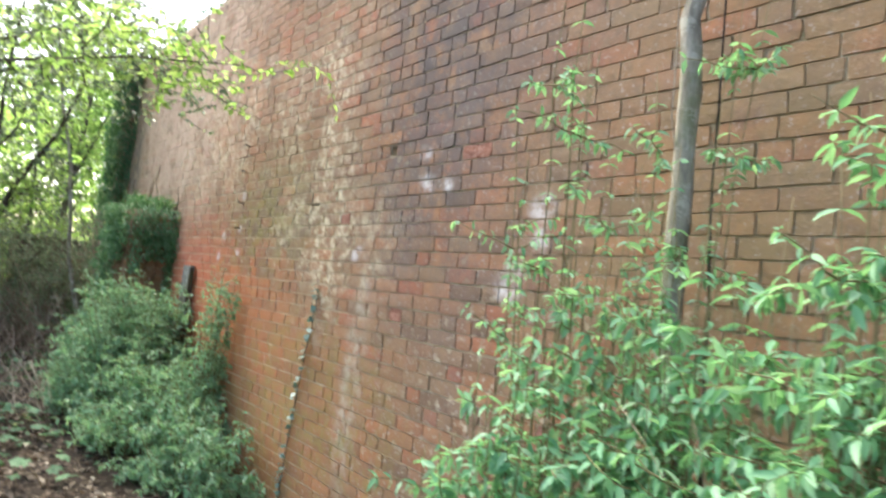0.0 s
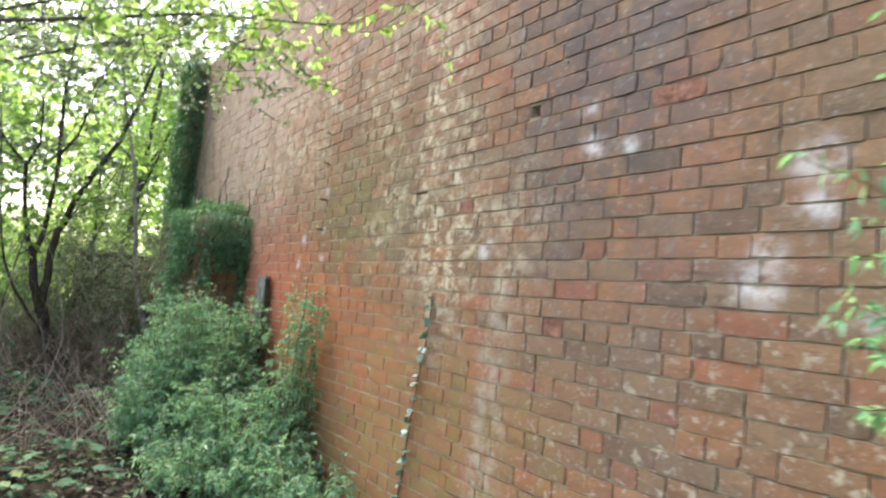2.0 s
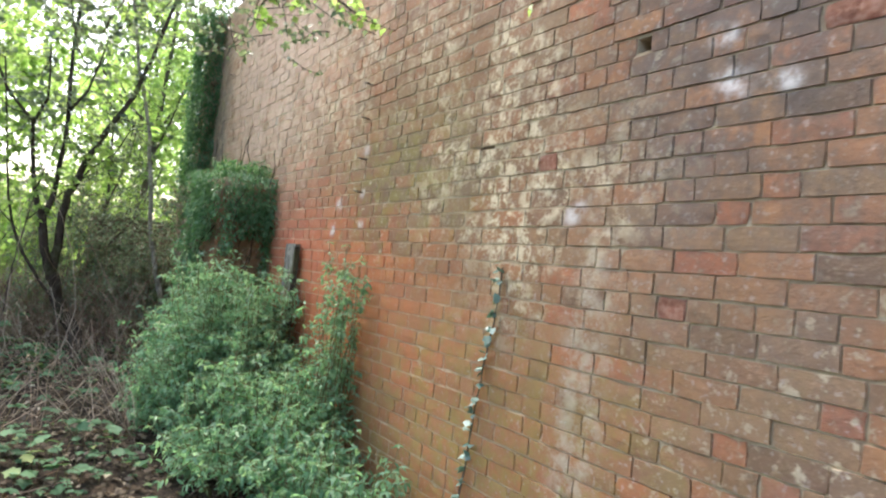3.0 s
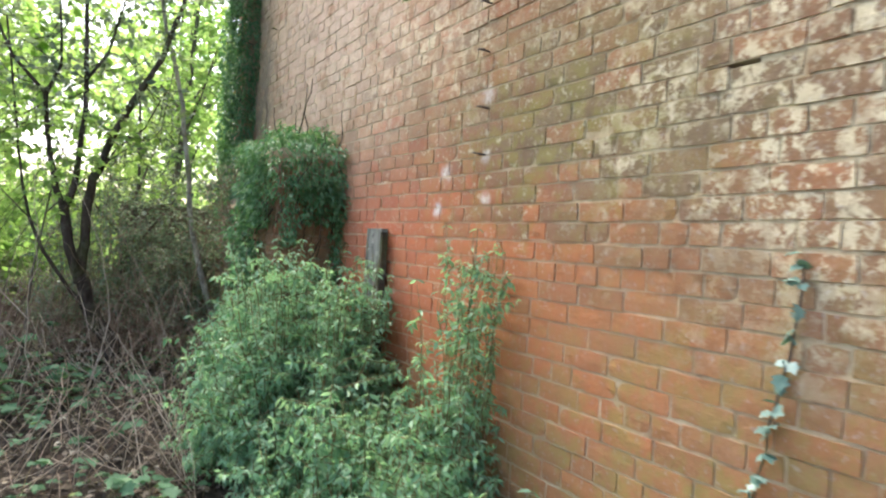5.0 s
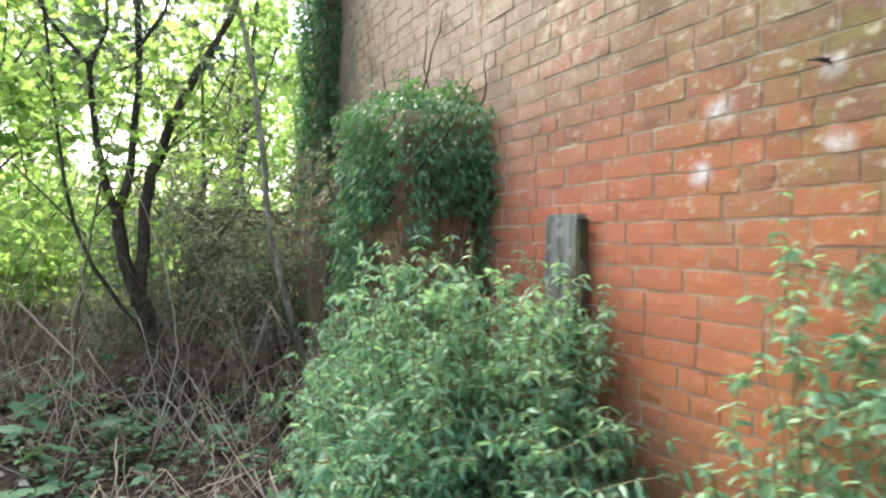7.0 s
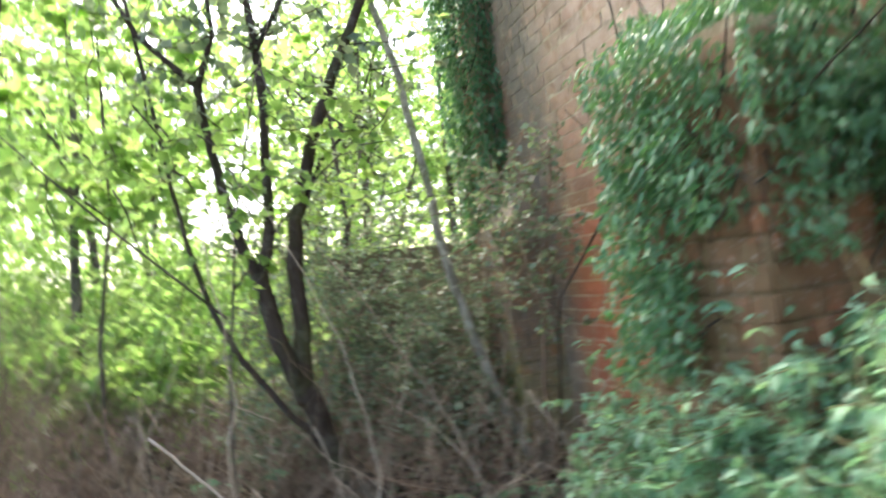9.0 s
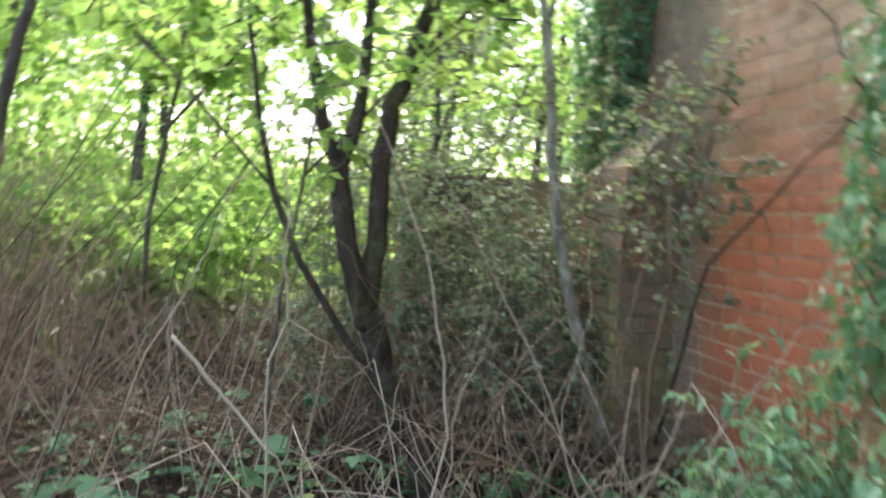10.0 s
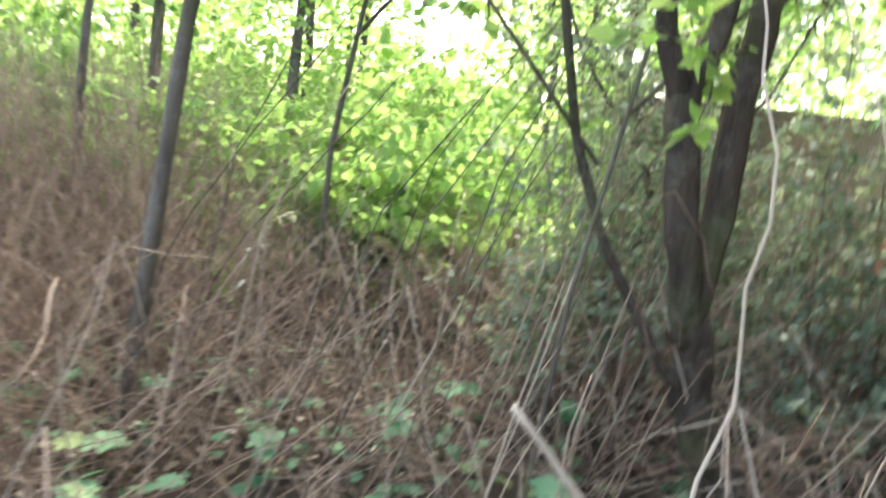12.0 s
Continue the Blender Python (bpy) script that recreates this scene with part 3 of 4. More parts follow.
# trees of the wood behind
WOOD = [(-3.3, 11.6, 5.5), (-0.1, 12.3, 5.6), (-4.6, 11.8, 5.0), (-6.6, 12.5, 6.0), (1.2, 12.6, 5.6), (-3.6, 14.5, 7.0), (0.4, 15.8, 7.0), (-6.4, 16.0, 7.5), (-9.3, 14.5, 7.0),
        (2.8, 15.5, 7.0), (-11.5, 18.0, 8.5), (-3.4, 19.0, 8.5), (-7.2, 20.5, 9.0), (4.6, 19.0, 8.0), (1.0, 21.0, 9.0), (-14.5, 22.0, 9.5), (-4.2, 24.0, 10.0), (-10.0, 26.0, 10.5)]
for x, y, h in WOOD:
    g = ground_z(x, y)
    dx, dy = R.uniform(-.5, .5), R.uniform(-.3, .3)
    trunk = [(x, y, g - 0.1), (x + dx * .3, y + dy * .3, g + h * .3), (x + dx * .7, y + dy, g + h * .6), (x + dx, y + dy, g + h * .95)]
    limbs = [(trunk, 0.011 * h + 0.01, 0.02)]
    for i in range(5):
        s = R.uniform(0.25, 0.7)
        a = Vector(trunk[1]).lerp(Vector(trunk[2]), s)
        w = R.uniform(0, 2 * math.pi)
        r = R.uniform(0.8, 1.6)
        limbs.append(([a, a + Vector((math.cos(w) * r * .5, math.sin(w) * r * .5, 0.6)), a + Vector((math.cos(w) * r, math.sin(w) * r, 1.5))], 0.025, 0.008))
    far = y > 17
    limb_tree("woodland_tree", "slim woodland tree with a bright backlit crown" if not far else "tall woodland tree far back in the wood",
              limbs, BARK_FAR, LEAF_CANOPY, 4300 if not far else 3800, 0.10 if not far else 0.17,
              crown=((x, y, g + h * 0.64), (1.9 + h * .06, 1.5, h * 0.40)), twig=0.6, sides=6)

def far_woods():
    n = 72000
    x, y = rng.uniform(-42, 22, n), rng.uniform(17, 40, n)
    z = rng.uniform(0, 1, n) ** 1.1 * (4.0 + 0.12 * y) + 0.3
    keep = np.array([noise.noise((a * .45, b * .3, c * .5)) > -0.12 and not (abs(a + 1.9) < 1.4 and c > 3.2) for a, b, c in zip(x, y, z)])
    p = np.stack([x, y, z], 1)[keep]
    ob = new("far_woods", leaf_mesh("far_woods", p, rng.normal(0, 1, (len(p), 3)), rng.uniform(.18, .42, len(p)), LEAF_CANOPY, "oval", tilt=0.8))
    tagged(ob, "bright green leaves of the wood farther back", "woods", kind="stuff")


far_woods()
# understorey bushes in front of the wood
for x, y, top in [(-5.4, 10.6, 2.1), (-3.3, 11.2, 2.0), (-1.9, 10.9, 1.9), (-7.4, 11.4, 2.4), (-0.2, 11.6, 2.2), (-9.6, 13.0, 2.8), (-4.4, 13.0, 2.6), (-1.6, 13.5, 2.6), (-6.4, 14.3, 3.0), (1.6, 13.4, 2.6),
                  (-3.0, 15.5, 3.4), (-5.2, 16.5, 3.6), (-0.6, 16.6, 3.5), (-8.4, 16.2, 3.6), (-11.4, 15.4, 3.4), (2.2, 17.0, 3.6), (-2.2, 12.2, 2.4), (-6.0, 11.9, 2.5),
                  (-2.3, 9.7, 1.45), (-3.2, 10.1, 1.5), (-4.3, 10.2, 1.6), (-1.7, 9.6, 1.4), (-5.5, 9.9, 1.6), (-6.8, 10.2, 1.7)]:
    shrub("understorey_bush", "leafy understorey bush lit from behind", (x, y), (1.2, 0.9), top, 46, 0.085, LEAF_CANOPY, CANE_BROWN, shape="oval", bare=0.35, side=6, spread=0.4)

# dull-leaved bush before the low wall and the wall's end
shrub("dull_bush", "dense dull grey-green bush with thin twigs", (-0.75, 8.5), (0.75, 0.7), 1.9, 60, 0.035, LEAF_DULL, CANE_BROWN, shape="oval", bare=0.35, side=7, spread=0.32)
shrub("dull_bush", "dense dull grey-green bush beside the wall's end", (-0.42, 7.75), (0.45, 0.3), 2.0, 60, 0.035, LEAF_DULL, CANE_BROWN, shape="oval", bare=0.45, side=6, spread=0.3)

shrub("dull_bush", "twiggy grey-green bush round the twin tree", (-1.3, 8.0), (0.5, 0.4), 2.0, 40, 0.035, LEAF_DULL, CANE_BROWN, shape="oval", bare=0.4, side=7, spread=0.4)
# climbers and shrubs along the wall
shrub("shrub", "large green climber heaped against the wall", (-0.42, 4.85), (0.52, 0.72), 1.27, 240, 0.041, LEAF_SHRUB, lean=(-0.03, 0), bare=0.2, side=8, spread=0.2)
shrub("shrub", "green climber with thin upright shoots on bricks", (-0.16, 3.74), (0.16, 0.28), 1.42, 64, 0.04, LEAF_SHRUB, bare=0.15, side=4, spread=0.12)
shrub("shrub", "low green shrub spreading at the wall's foot", (-0.5, 3.95), (0.42, 0.6), 0.75, 130, 0.042, LEAF_SHRUB, bare=0.15, side=4, spread=0.2)
shrub("shrub", "low green shrub with blue-green leaves near the wall", (-0.35, 3.1), (0.3, 0.6), 0.58, 80, 0.044, LEAF_SHRUB, bare=0.1, side=3, spread=0.15)
shrub("shrub", "fresh green shrub standing before the wall", (-0.66, 0.12), (0.22, 0.33), 1.33, 85, 0.046, LEAF_FRESH, bare=0.25, side=5, spread=0.15)
shrub("shrub", "tall fresh green shrub round a thin grey trunk", (-0.5, -0.24), (0.18, 0.3), 1.6, 100, 0.05, LEAF_FRESH, lean=(0, 0.02), bare=0.7, side=7, spread=0.18)
shrub("shrub", "arching fresh green shrub with drooping leaf pairs", (-0.5, -0.62), (0.18, 0.2), 1.92, 100, 0.05, LEAF_FRESH, lean=(0, -0.03), bare=0.7, side=7, spread=0.18)
shrub("shrub", "low fresh green shrub beside straw-coloured stems", (-0.5, -0.7), (0.18, 0.18), 1.12, 26, 0.05, LEAF_FRESH, bare=0.3, side=5, spread=0.16)
shrub("shrub", "thin climbing shoots before the bricks", (-0.46, 0.2), (0.16, 0.33), 2.4, 42, 0.036, LEAF_FRESH, bare=0.55, side=6, spread=0.15)
shrub("shrub", "thin climbing shoots beside a grey trunk", (-0.28, 0.0), (0.12, 0.25), 2.6, 24, 0.038, LEAF_FRESH, bare=0.45, side=6, spread=0.14)


shrub("shrub", "bright green shrub below the ivied buttress", (-0.36, 6.05), (0.3, 0.6), 1.12, 130, 0.045, LEAF_SHRUB, bare=0.2, side=6, spread=0.2)

shrub("shrub", "bright green shrub crowding the buttress corner", (-0.48, 5.5), (0.22, 0.3), 1.28, 80, 0.045, LEAF_SHRUB, bare=0.2, side=6, spread=0.2)
shrub("shrub", "green climber rising beside a grey board", (-0.17, 4.68), (0.13, 0.3), 1.3, 95, 0.04, LEAF_SHRUB, bare=0.2, side=6, spread=0.14)
limb_tree("leafy_sapling", "thin sapling with bright leaves beside the twin tree",
          [([(-1.75, 7.15, 0.2), (-1.7, 7.1, 1.0), (-1.6, 7.05, 1.7), (-1.45, 7.0, 2.3)], .009, .004), ([(-1.65, 7.08, 1.4), (-1.3, 7.0, 1.8), (-1.0, 6.95, 2.05)], .006, .003),
           ([(-1.68, 7.1, 1.3), (-2.1, 7.0, 1.75), (-2.4, 7.0, 2.1)], .006, .003)],
          BARK_FAR, LEAF_CANOPY, 900, .06, crown=((-1.55, 7.0, 1.95), (.85, .3, .4)), twig=.35, sides=5, min_z=1.5)
limb_tree("dull_tree", "twiggy tree with dull grey-green leaves behind brambles",
          [([(-0.95, 8.7, 0.25), (-1.0, 8.6, 1.0), (-0.9, 8.5, 1.8), (-0.95, 8.5, 2.8)], .025, .01), ([(-1.0, 8.6, 1.0), (-0.6, 8.4, 1.6), (-0.4, 8.3, 2.2)], .012, .005),
           ([(-0.98, 8.6, 1.2), (-1.4, 8.5, 1.7), (-1.7, 8.4, 2.3)], .012, .005), ([(-0.9, 8.5, 1.7), (-0.7, 8.8, 2.3), (-0.6, 8.9, 3.0)], .01, .005)],
          BARK_FAR, LEAF_DULL, 2600, .04, crown=((-1.0, 8.5, 2.0), (.8, .55, .85)), twig=.45, sides=6, min_z=1.0)
limb_tree("dull_sapling", "twiggy sapling with dull leaves before the wall's end",
          [([(-0.3, 7.05, 0.2), (-0.34, 7.0, 0.8), (-0.28, 6.95, 1.3), (-0.2, 6.9, 1.8)], .012, .005), ([(-0.3, 6.98, 1.1), (-0.45, 6.8, 1.45), (-0.5, 6.7, 1.7)], .007, .003)],
          CANE_BROWN, LEAF_DULL, 1500, .036, crown=((-0.36, 6.95, 1.55), (.3, .4, .4)), twig=.25, sides=5, min_z=1.0)

# ---- setting in front of the wood: dead stems, litter, ground plants ----
def dead_stems():
    t = Tubes()
    for _ in range(17000):
        x, y = R.uniform(-7.5, -0.2), R.uniform(6.9, 11.0)
        if y < 8.2 and x > -1.7 and R.random() < 0.5:
            continue
        if y < 7.35 and -2.1 < x < -0.95 and R.random() < 0.85:
            continue
        if y < 8.6 and x < -1.6 and R.random() < (0.75 if x > -2.7 else 0.25):
            continue
        g = ground_z(x, y)
        h = (R.uniform(0.3, 0.85) + 0.8 * max(0, min(1, -(x + 2.5) / 1.2))) if y > 8 else R.uniform(0.2, 0.75) + 0.4 * max(0, min(1, -(x + 2.4) / 1.2))
        t.add(wander((x, y, g - .02), (x + R.gauss(0, .38), y + R.gauss(0, .38), g + h * R.uniform(.6, 1)), 4, 0.035, -R.uniform(0, .12)), R.uniform(.0015, .0035), 0.0008, 3)
    tagged(new("dead_stems", t.mesh("dead_stems", CANE_BROWN)), "thicket of brown dead stems and bramble canes", "dead stems", kind="stuff")


def litter():
    n = 26000
    x, y = -np.abs(rng.normal(0, 3.4, n)), 4.5 + rng.normal(0, 4.2, n)
    z = np.array([ground_z(a, b) for a, b in zip(x, y)]) + rng.uniform(0.004, 0.03, n)
    al = rng.normal(0, 1, (n, 3)) * (1, 1, 0.25)
    ob = new("leaf_litter", leaf_mesh("leaf_litter", np.stack([x, y, z], 1), al, rng.uniform(.02, .06, n), LITTER, "oval", tilt=0.35))
    tagged(ob, "brown fallen leaves and twigs on the soil", "leaf litter", kind="stuff")
    t = Tubes()
    for _ in range(900):
        a, b = R.uniform(-5, -0.3), R.uniform(2, 9.5)
        w, l = R.uniform(0, 6.3), R.uniform(.06, .35)
        g = ground_z(a, b) + 0.012
        t.add(wander((a, b, g), (a + math.cos(w) * l, b + math.sin(w) * l, g + R.uniform(0, .05)), 3, 0.012), R.uniform(.0015, .005), .001, 4)
    tagged(new("fallen_twigs", t.mesh("fallen_twigs", CANE_BROWN)), "small broken twigs lying on the litter", "twigwork", kind="stuff")


def ground_leaves(name, label, spots, count, leaf, mat, h=0.22):
    pos, along, size = [], [], []
    t = Tubes()
    for _ in range(count):
        cx, cy, r = R.choice(spots)
        x, y = R.gauss(cx, r * .6), R.gauss(cy, r * .6)
        if x > -0.1:
            continue
        g = ground_z(x, y)
        k = h * R.uniform(.15, 1.0)
        top = Vector((x + R.gauss(0, .04), y + R.gauss(0, .04), g + k))
        t.add([(x, y, g - .01), ((x + top.x) / 2, (y + top.y) / 2, g + k * .6), top], .0025, .0012, 3)
        for w in (0, 2.1, -2.1):
            a = R.uniform(0, 6.3)
            pos.append(top)
            along.append((math.cos(a + w), math.sin(a + w), R.uniform(-.35, .15)))
            size.append(leaf * R.uniform(.6, 1.3))
    ob = thing(name, label, name.replace("_", " "), kind="stuff")
    part("stalks", t.mesh("stalks", STEM_GREEN), ob, kind="stuff")
    part("foliage", leaf_mesh("foliage", pos, along, size, mat, "lobed", tilt=0.25), ob, kind="stuff")


dead_stems()
litter()
ground_leaves("bramble_leaves", "broad pale green bramble leaves low over litter",
              [(-2.3, 6.4, .5), (-2.9, 6.9, .6), (-1.7, 6.2, .4), (-2.2, 7.2, .6), (-3.5, 7.6, .6), (-1.5, 6.9, .3)], 62, .1, LEAF_GROUND, .32)
ground_leaves("bramble_leaves", "patchy green ground plants between litter and brambles",
              [(-1.3, 4.6, .6), (-1.6, 5.6, .6), (-0.9, 5.6, .5), (-1.1, 3.6, .5), (-2.0, 5.0, .6), (-.8, 6.5, .4), (-.6, 6.9, .3), (-1.5, 4.2, .5), (-1.9, 4.4, .5)], 105, .075, LEAF_GROUND, .2)
ground_leaves("ground_ivy", "small dark ivy leaves creeping over soil", [(-1.2, 7.0, .5), (-.6, 7.2, .4), (-2.0, 7.4, .7), (-3.0, 7.9, .8), (-2.4, 6.6, .6), (-1.5, 6.3, .5), (-1.4, 4.6, .5)], 800, .042, LEAF_GROUND, .09)


# ---- bramble canes ----
def cane(pts, r=0.006, label="pale arching dead bramble cane", mat=None, bend=0.008):
    t = Tubes()
    fine = []
    for a, b in zip(pts, pts[1:]):
        seg = wander(a, b, 5, bend)
        seg[-1] = Vector(b)
        fine += seg if not fine else seg[1:]
    t.add(fine, r, r * 0.25, 5, 0.15)
    tagged(new("bramble_cane", t.mesh("bramble_cane", mat or CANE_PALE)), label, "bramble cane", "bramble canes")


cane([(-1.93, 6.49, 0.98), (-1.80, 6.48, 0.83), (-1.66, 6.46, 0.66), (-1.5, 6.5, 0.3)], .006)
cane([(-1.98, 5.95, 0.15), (-1.9, 5.82, 0.9), (-1.78, 5.66, 1.17), (-1.74, 5.66, 1.25), (-1.7, 5.66, 1.34), (-1.64, 5.66, 1.46), (-1.39, 5.9, 2.3)], .0014, bend=0.002)
cane([(-1.72, 6.42, 0.12), (-1.70, 6.41, 0.5), (-1.66, 6.41, 1.04), (-1.70, 6.42, 1.45), (-1.66, 6.5, 1.75)], .0045, "pale upright bramble cane with side shoots")
cane([(-1.66, 6.41, 1.04), (-1.5, 6.5, 0.93), (-1.3, 6.6, 0.72), (-1.2, 6.7, 0.5)], .0022)
cane([(-1.35, 6.6, 0.1), (-1.22, 6.55, 0.7), (-1.3, 6.6, 1.2), (-1.55, 6.7, 1.8)], .005)
cane([(-0.65, 6.5, 0.15), (-0.85, 6.5, 0.55), (-1.0, 6.55, 0.95), (-1.3, 6.7, 1.5)], .006, "thick pale dead stem leaning over brambles")
cane([(-0.35, 6.4, 0.1), (-0.5, 6.42, 0.7), (-0.25, 6.4, 1.05), (-0.15, 6.3, 1.1)], .005)
cane([(-0.3, 7.0, 0.5), (-0.35, 6.7, 1.2), (-0.18, 6.4, 1.6), (-0.1, 6.2, 1.95)], .008, "dark bent twig crossing the end of the wall", BARK_DARK)
for i in range(9):
    x, y = -0.45 + R.gauss(0, .06), -0.35 + R.gauss(0, .12)
    g = ground_z(x, y)
    cane([(x, y, g), (x + R.gauss(0, .05), y + R.gauss(0, .08), .7), (x + R.gauss(0, .12), y + R.gauss(.05, .18), R.uniform(1.0, 1.3))], .003, "thin straw-coloured dead stem inside a shrub", bend=.006)
for _ in range(135):
    x, y = R.uniform(-2.0, -.75), R.uniform(4.7, 6.9)
    g = ground_z(x, y)
    w, l, h = R.uniform(0, 6.3), R.uniform(.4, .9), R.uniform(.15, .5)
    ex, ey = min(x + math.cos(w) * l, -.5), y + math.sin(w) * l
    if math.hypot((x + ex) / 2 + 2.05, (y + ey) / 2 - 5.76) < .55:
        continue
    cane([(x, y, g - .02), (x + math.cos(w) * l * .5, y + math.sin(w) * l * .5, g + h), (ex, ey, ground_z(ex, ey) + h * R.uniform(.0, .6))],
         R.uniform(.002, .0038), "thin pale bramble cane arching over litter", R.choice([CANE_PALE, CANE_PALE, CANE_BROWN]))
for _ in range(170):
    x, y = R.uniform(-3.6, -0.25), R.uniform(5.9, 8.2)
    if x < -1.6 and y < 6.6 and R.random() < .6:
        continue
    if -1.75 < x < -0.95 and y < 7.15 and R.random() < .6:
        continue
    g = ground_z(x, y)
    w = R.uniform(0, 6.3)
    l, h = R.uniform(.35, .9), R.uniform(.25, .85)
    mid = (x + math.cos(w) * l * .5, y + math.sin(w) * l * .5, g + h)
    end = (min(x + math.cos(w) * l, -.1), y + math.sin(w) * l, g + h * R.uniform(.3, .9))
    if (Vector(mid) - Vector((-1.9, 5.4, 1.1))).length < 0.5 or (Vector(end) - Vector((-1.9, 5.5, 1.1))).length < 0.6 or min((Vector(p) - Vector((-2.05, 5.76, 1.2))).length for p in (mid, end)) < 0.95:
        continue
    cane([(x, y, g - .02), mid, end], R.uniform(.0018, .0036), "thin brown arching bramble cane", R.choice([CANE_PALE, CANE_BROWN]))

# long thin canes arching up towards the twin tree
for i in range(16):
    x, y = -2.9 + i * .085 + R.gauss(0, .05), 7.0 + R.uniform(0, .7)
    g = ground_z(x, y)
    dx, top = R.uniform(.7, 1.4), R.uniform(1.5, 2.3)
    cane([(x, y, g - .02), (x + dx * .22, y, g + top * .45), (x + dx * .6, y + .05, g + top * .8), (x + dx, y + .05, g + top)],
         R.uniform(.0022, .0036), "long thin dark cane arching towards the tree", R.choice([CANE_BROWN, BARK_DARK, BARK_FAR]), .006)
# tangled brown canes crowding the wall's far end
for i in range(38):
    x, y = R.uniform(-1.5, -.5), R.uniform(6.2, 7.1)
    g = ground_z(x, y)
    h, w, l = R.uniform(.3, 1.05) * R.choice([1, 1, 1, 1.5]), R.uniform(0, 6.3), R.uniform(.4, 1.0)
    ex, ey = min(x + math.cos(w) * l, -.3), max(y + math.sin(w) * l * .8, 6.0)
    v = w + R.choice([-1, 1]) * R.uniform(.5, 1.3)
    mx, my = min(x + math.cos(v) * l * .5, -.2), max(y + math.sin(v) * l * .5, 6.0)
    if min(math.hypot(a + 2.0, b - 5.6) for a, b in ((x, y), (ex, ey), (mx, my))) < .9:
        continue
    cane([(x, y, g - .02), (mx, my, g + h * R.uniform(.45, .75)), ((mx + ex) / 2, (my + ey) / 2, g + h), (ex, ey, g + h * R.uniform(.2, 1.0))],
         R.uniform(.0016, .0042), "brown tangled dead cane in the thicket", R.choice([CANE_BROWN, CANE_BROWN, CANE_PALE]), .03)


# ---- things on and by the wall ----
def ivy_stem():
    ob = thing("climbing_ivy", "thin ivy strand with hanging blue-green leaves climbing bricks", "ivy")
    t, pos, along, size = Tubes(), [], [], []
    run = wander((-0.012, 2.64, -0.1), (-0.012, 2.535, 1.40), 24, 0.006)
    run = [Vector((-0.012, p.y, p.z)) for p in run]
    t.add(run, .005, .003, 6, .25)
    for i, p in enumerate(run[2:]):
        for _ in range(3):
            q = p + Vector((-.006, R.gauss(0, .008), R.uniform(-.02, .02)))
            pos.append(q), along.append((R.uniform(-.9, -.3), R.choice([-1, 1]) * R.uniform(.3, 1), R.gauss(-.35, .3))), size.append(R.uniform(.03, .05))
    part("stem", t.mesh("stem", BARK_FAR), ob)
    part("foliage", leaf_mesh("foliage", pos, along, size, LEAF_STRAND, "lobed"), ob, kind="stuff")


def ivy_over(name, label, faces, count, leaf, thick, hang=0.0):
    """Ivy over faces: each (origin, edge u, edge v, outward)."""
    ob = thing(name, label, "ivy")
    pos, along, size, t = [], [], [], Tubes()
    areas = [max(0.02, Vector(u).cross(Vector(v)).length) for _, u, v, _ in faces]
    for _ in range(count):
        o, u, v, w = R.choices(faces, areas)[0]
        a, b = R.random(), R.random()
        d = thick * R.random() ** 0.7 * (1 + 0.8 * noise.noise((a * 4 + o[1], b * 4, 1)))
        p = Vector(o) + Vector(u) * a + Vector(v) * b + Vector(w) * d
        pos.append(p)
        along.append(Vector(w) * .7 + Vector((R.gauss(0, .6), R.gauss(0, .6), R.gauss(-.6 - hang, .4))))
        size.append(leaf * R.uniform(.6, 1.3))
    for _ in range(40):
        o, u, v, w = R.choices(faces, areas)[0]
        p = Vector(o) + Vector(u) * R.random() + Vector(v) * R.random()
        q = p + Vector((0, R.gauss(0, .15), R.uniform(-.4, .4)))
        t.add(wander(p + Vector(w) * .02, q + Vector(w) * thick * .6, 5, .012), .005, .002, 4)
    part("stemwork", t.mesh("stemwork", BARK_DARK), ob, kind="stuff")
    part("foliage", leaf_mesh("foliage", pos, along, size, LEAF_IVY if leaf > .045 else LEAF_DRAPE, "pointed"), ob, kind="stuff")


ivy_stem()
BX, BY0, BY1, BT = -0.40, 5.52, 6.05, 1.9
ivy_over("ivy", "thick green ivy draped over the brick buttress",
         [((BX, BY0, BT), (-BX, 0, 0), (0, BY1 - BY0, 0), (0, 0, 1)), ((BX, BY0, BT - .5), (0, BY1 - BY0, 0), (0, 0, .55), (-1, 0, 0)),
          ((BX, BY0, BT - .32), (-BX, 0, 0), (0, 0, .36), (0, -1, 0)), ((BX + .12, BY0, BT - .46), (.3, 0, 0), (0, 0, .3), (0, -1, 0)),
          ((BX, BY0, BT - .32), (.02, -.02, 0), (0, 0, .36), (-.7, -.7, 0)), ((BX - .02, BY0 + .2, 1.0), (0, .3, 0), (0, 0, .4), (-1, 0, 0)),
          ((BX, BY0, 1.3), (.1, 0, 0), (0, 0, .3), (0, -1, 0)), ((BX + .33, BY0, 1.05), (-BX - .33, 0, 0), (0, 0, .6), (0, -1, 0)),
          ((BX + .1, BY0, .85), (.3, 0, 0), (0, 0, .3), (0, -.6, 0))], 9500, .036, .15, .4)
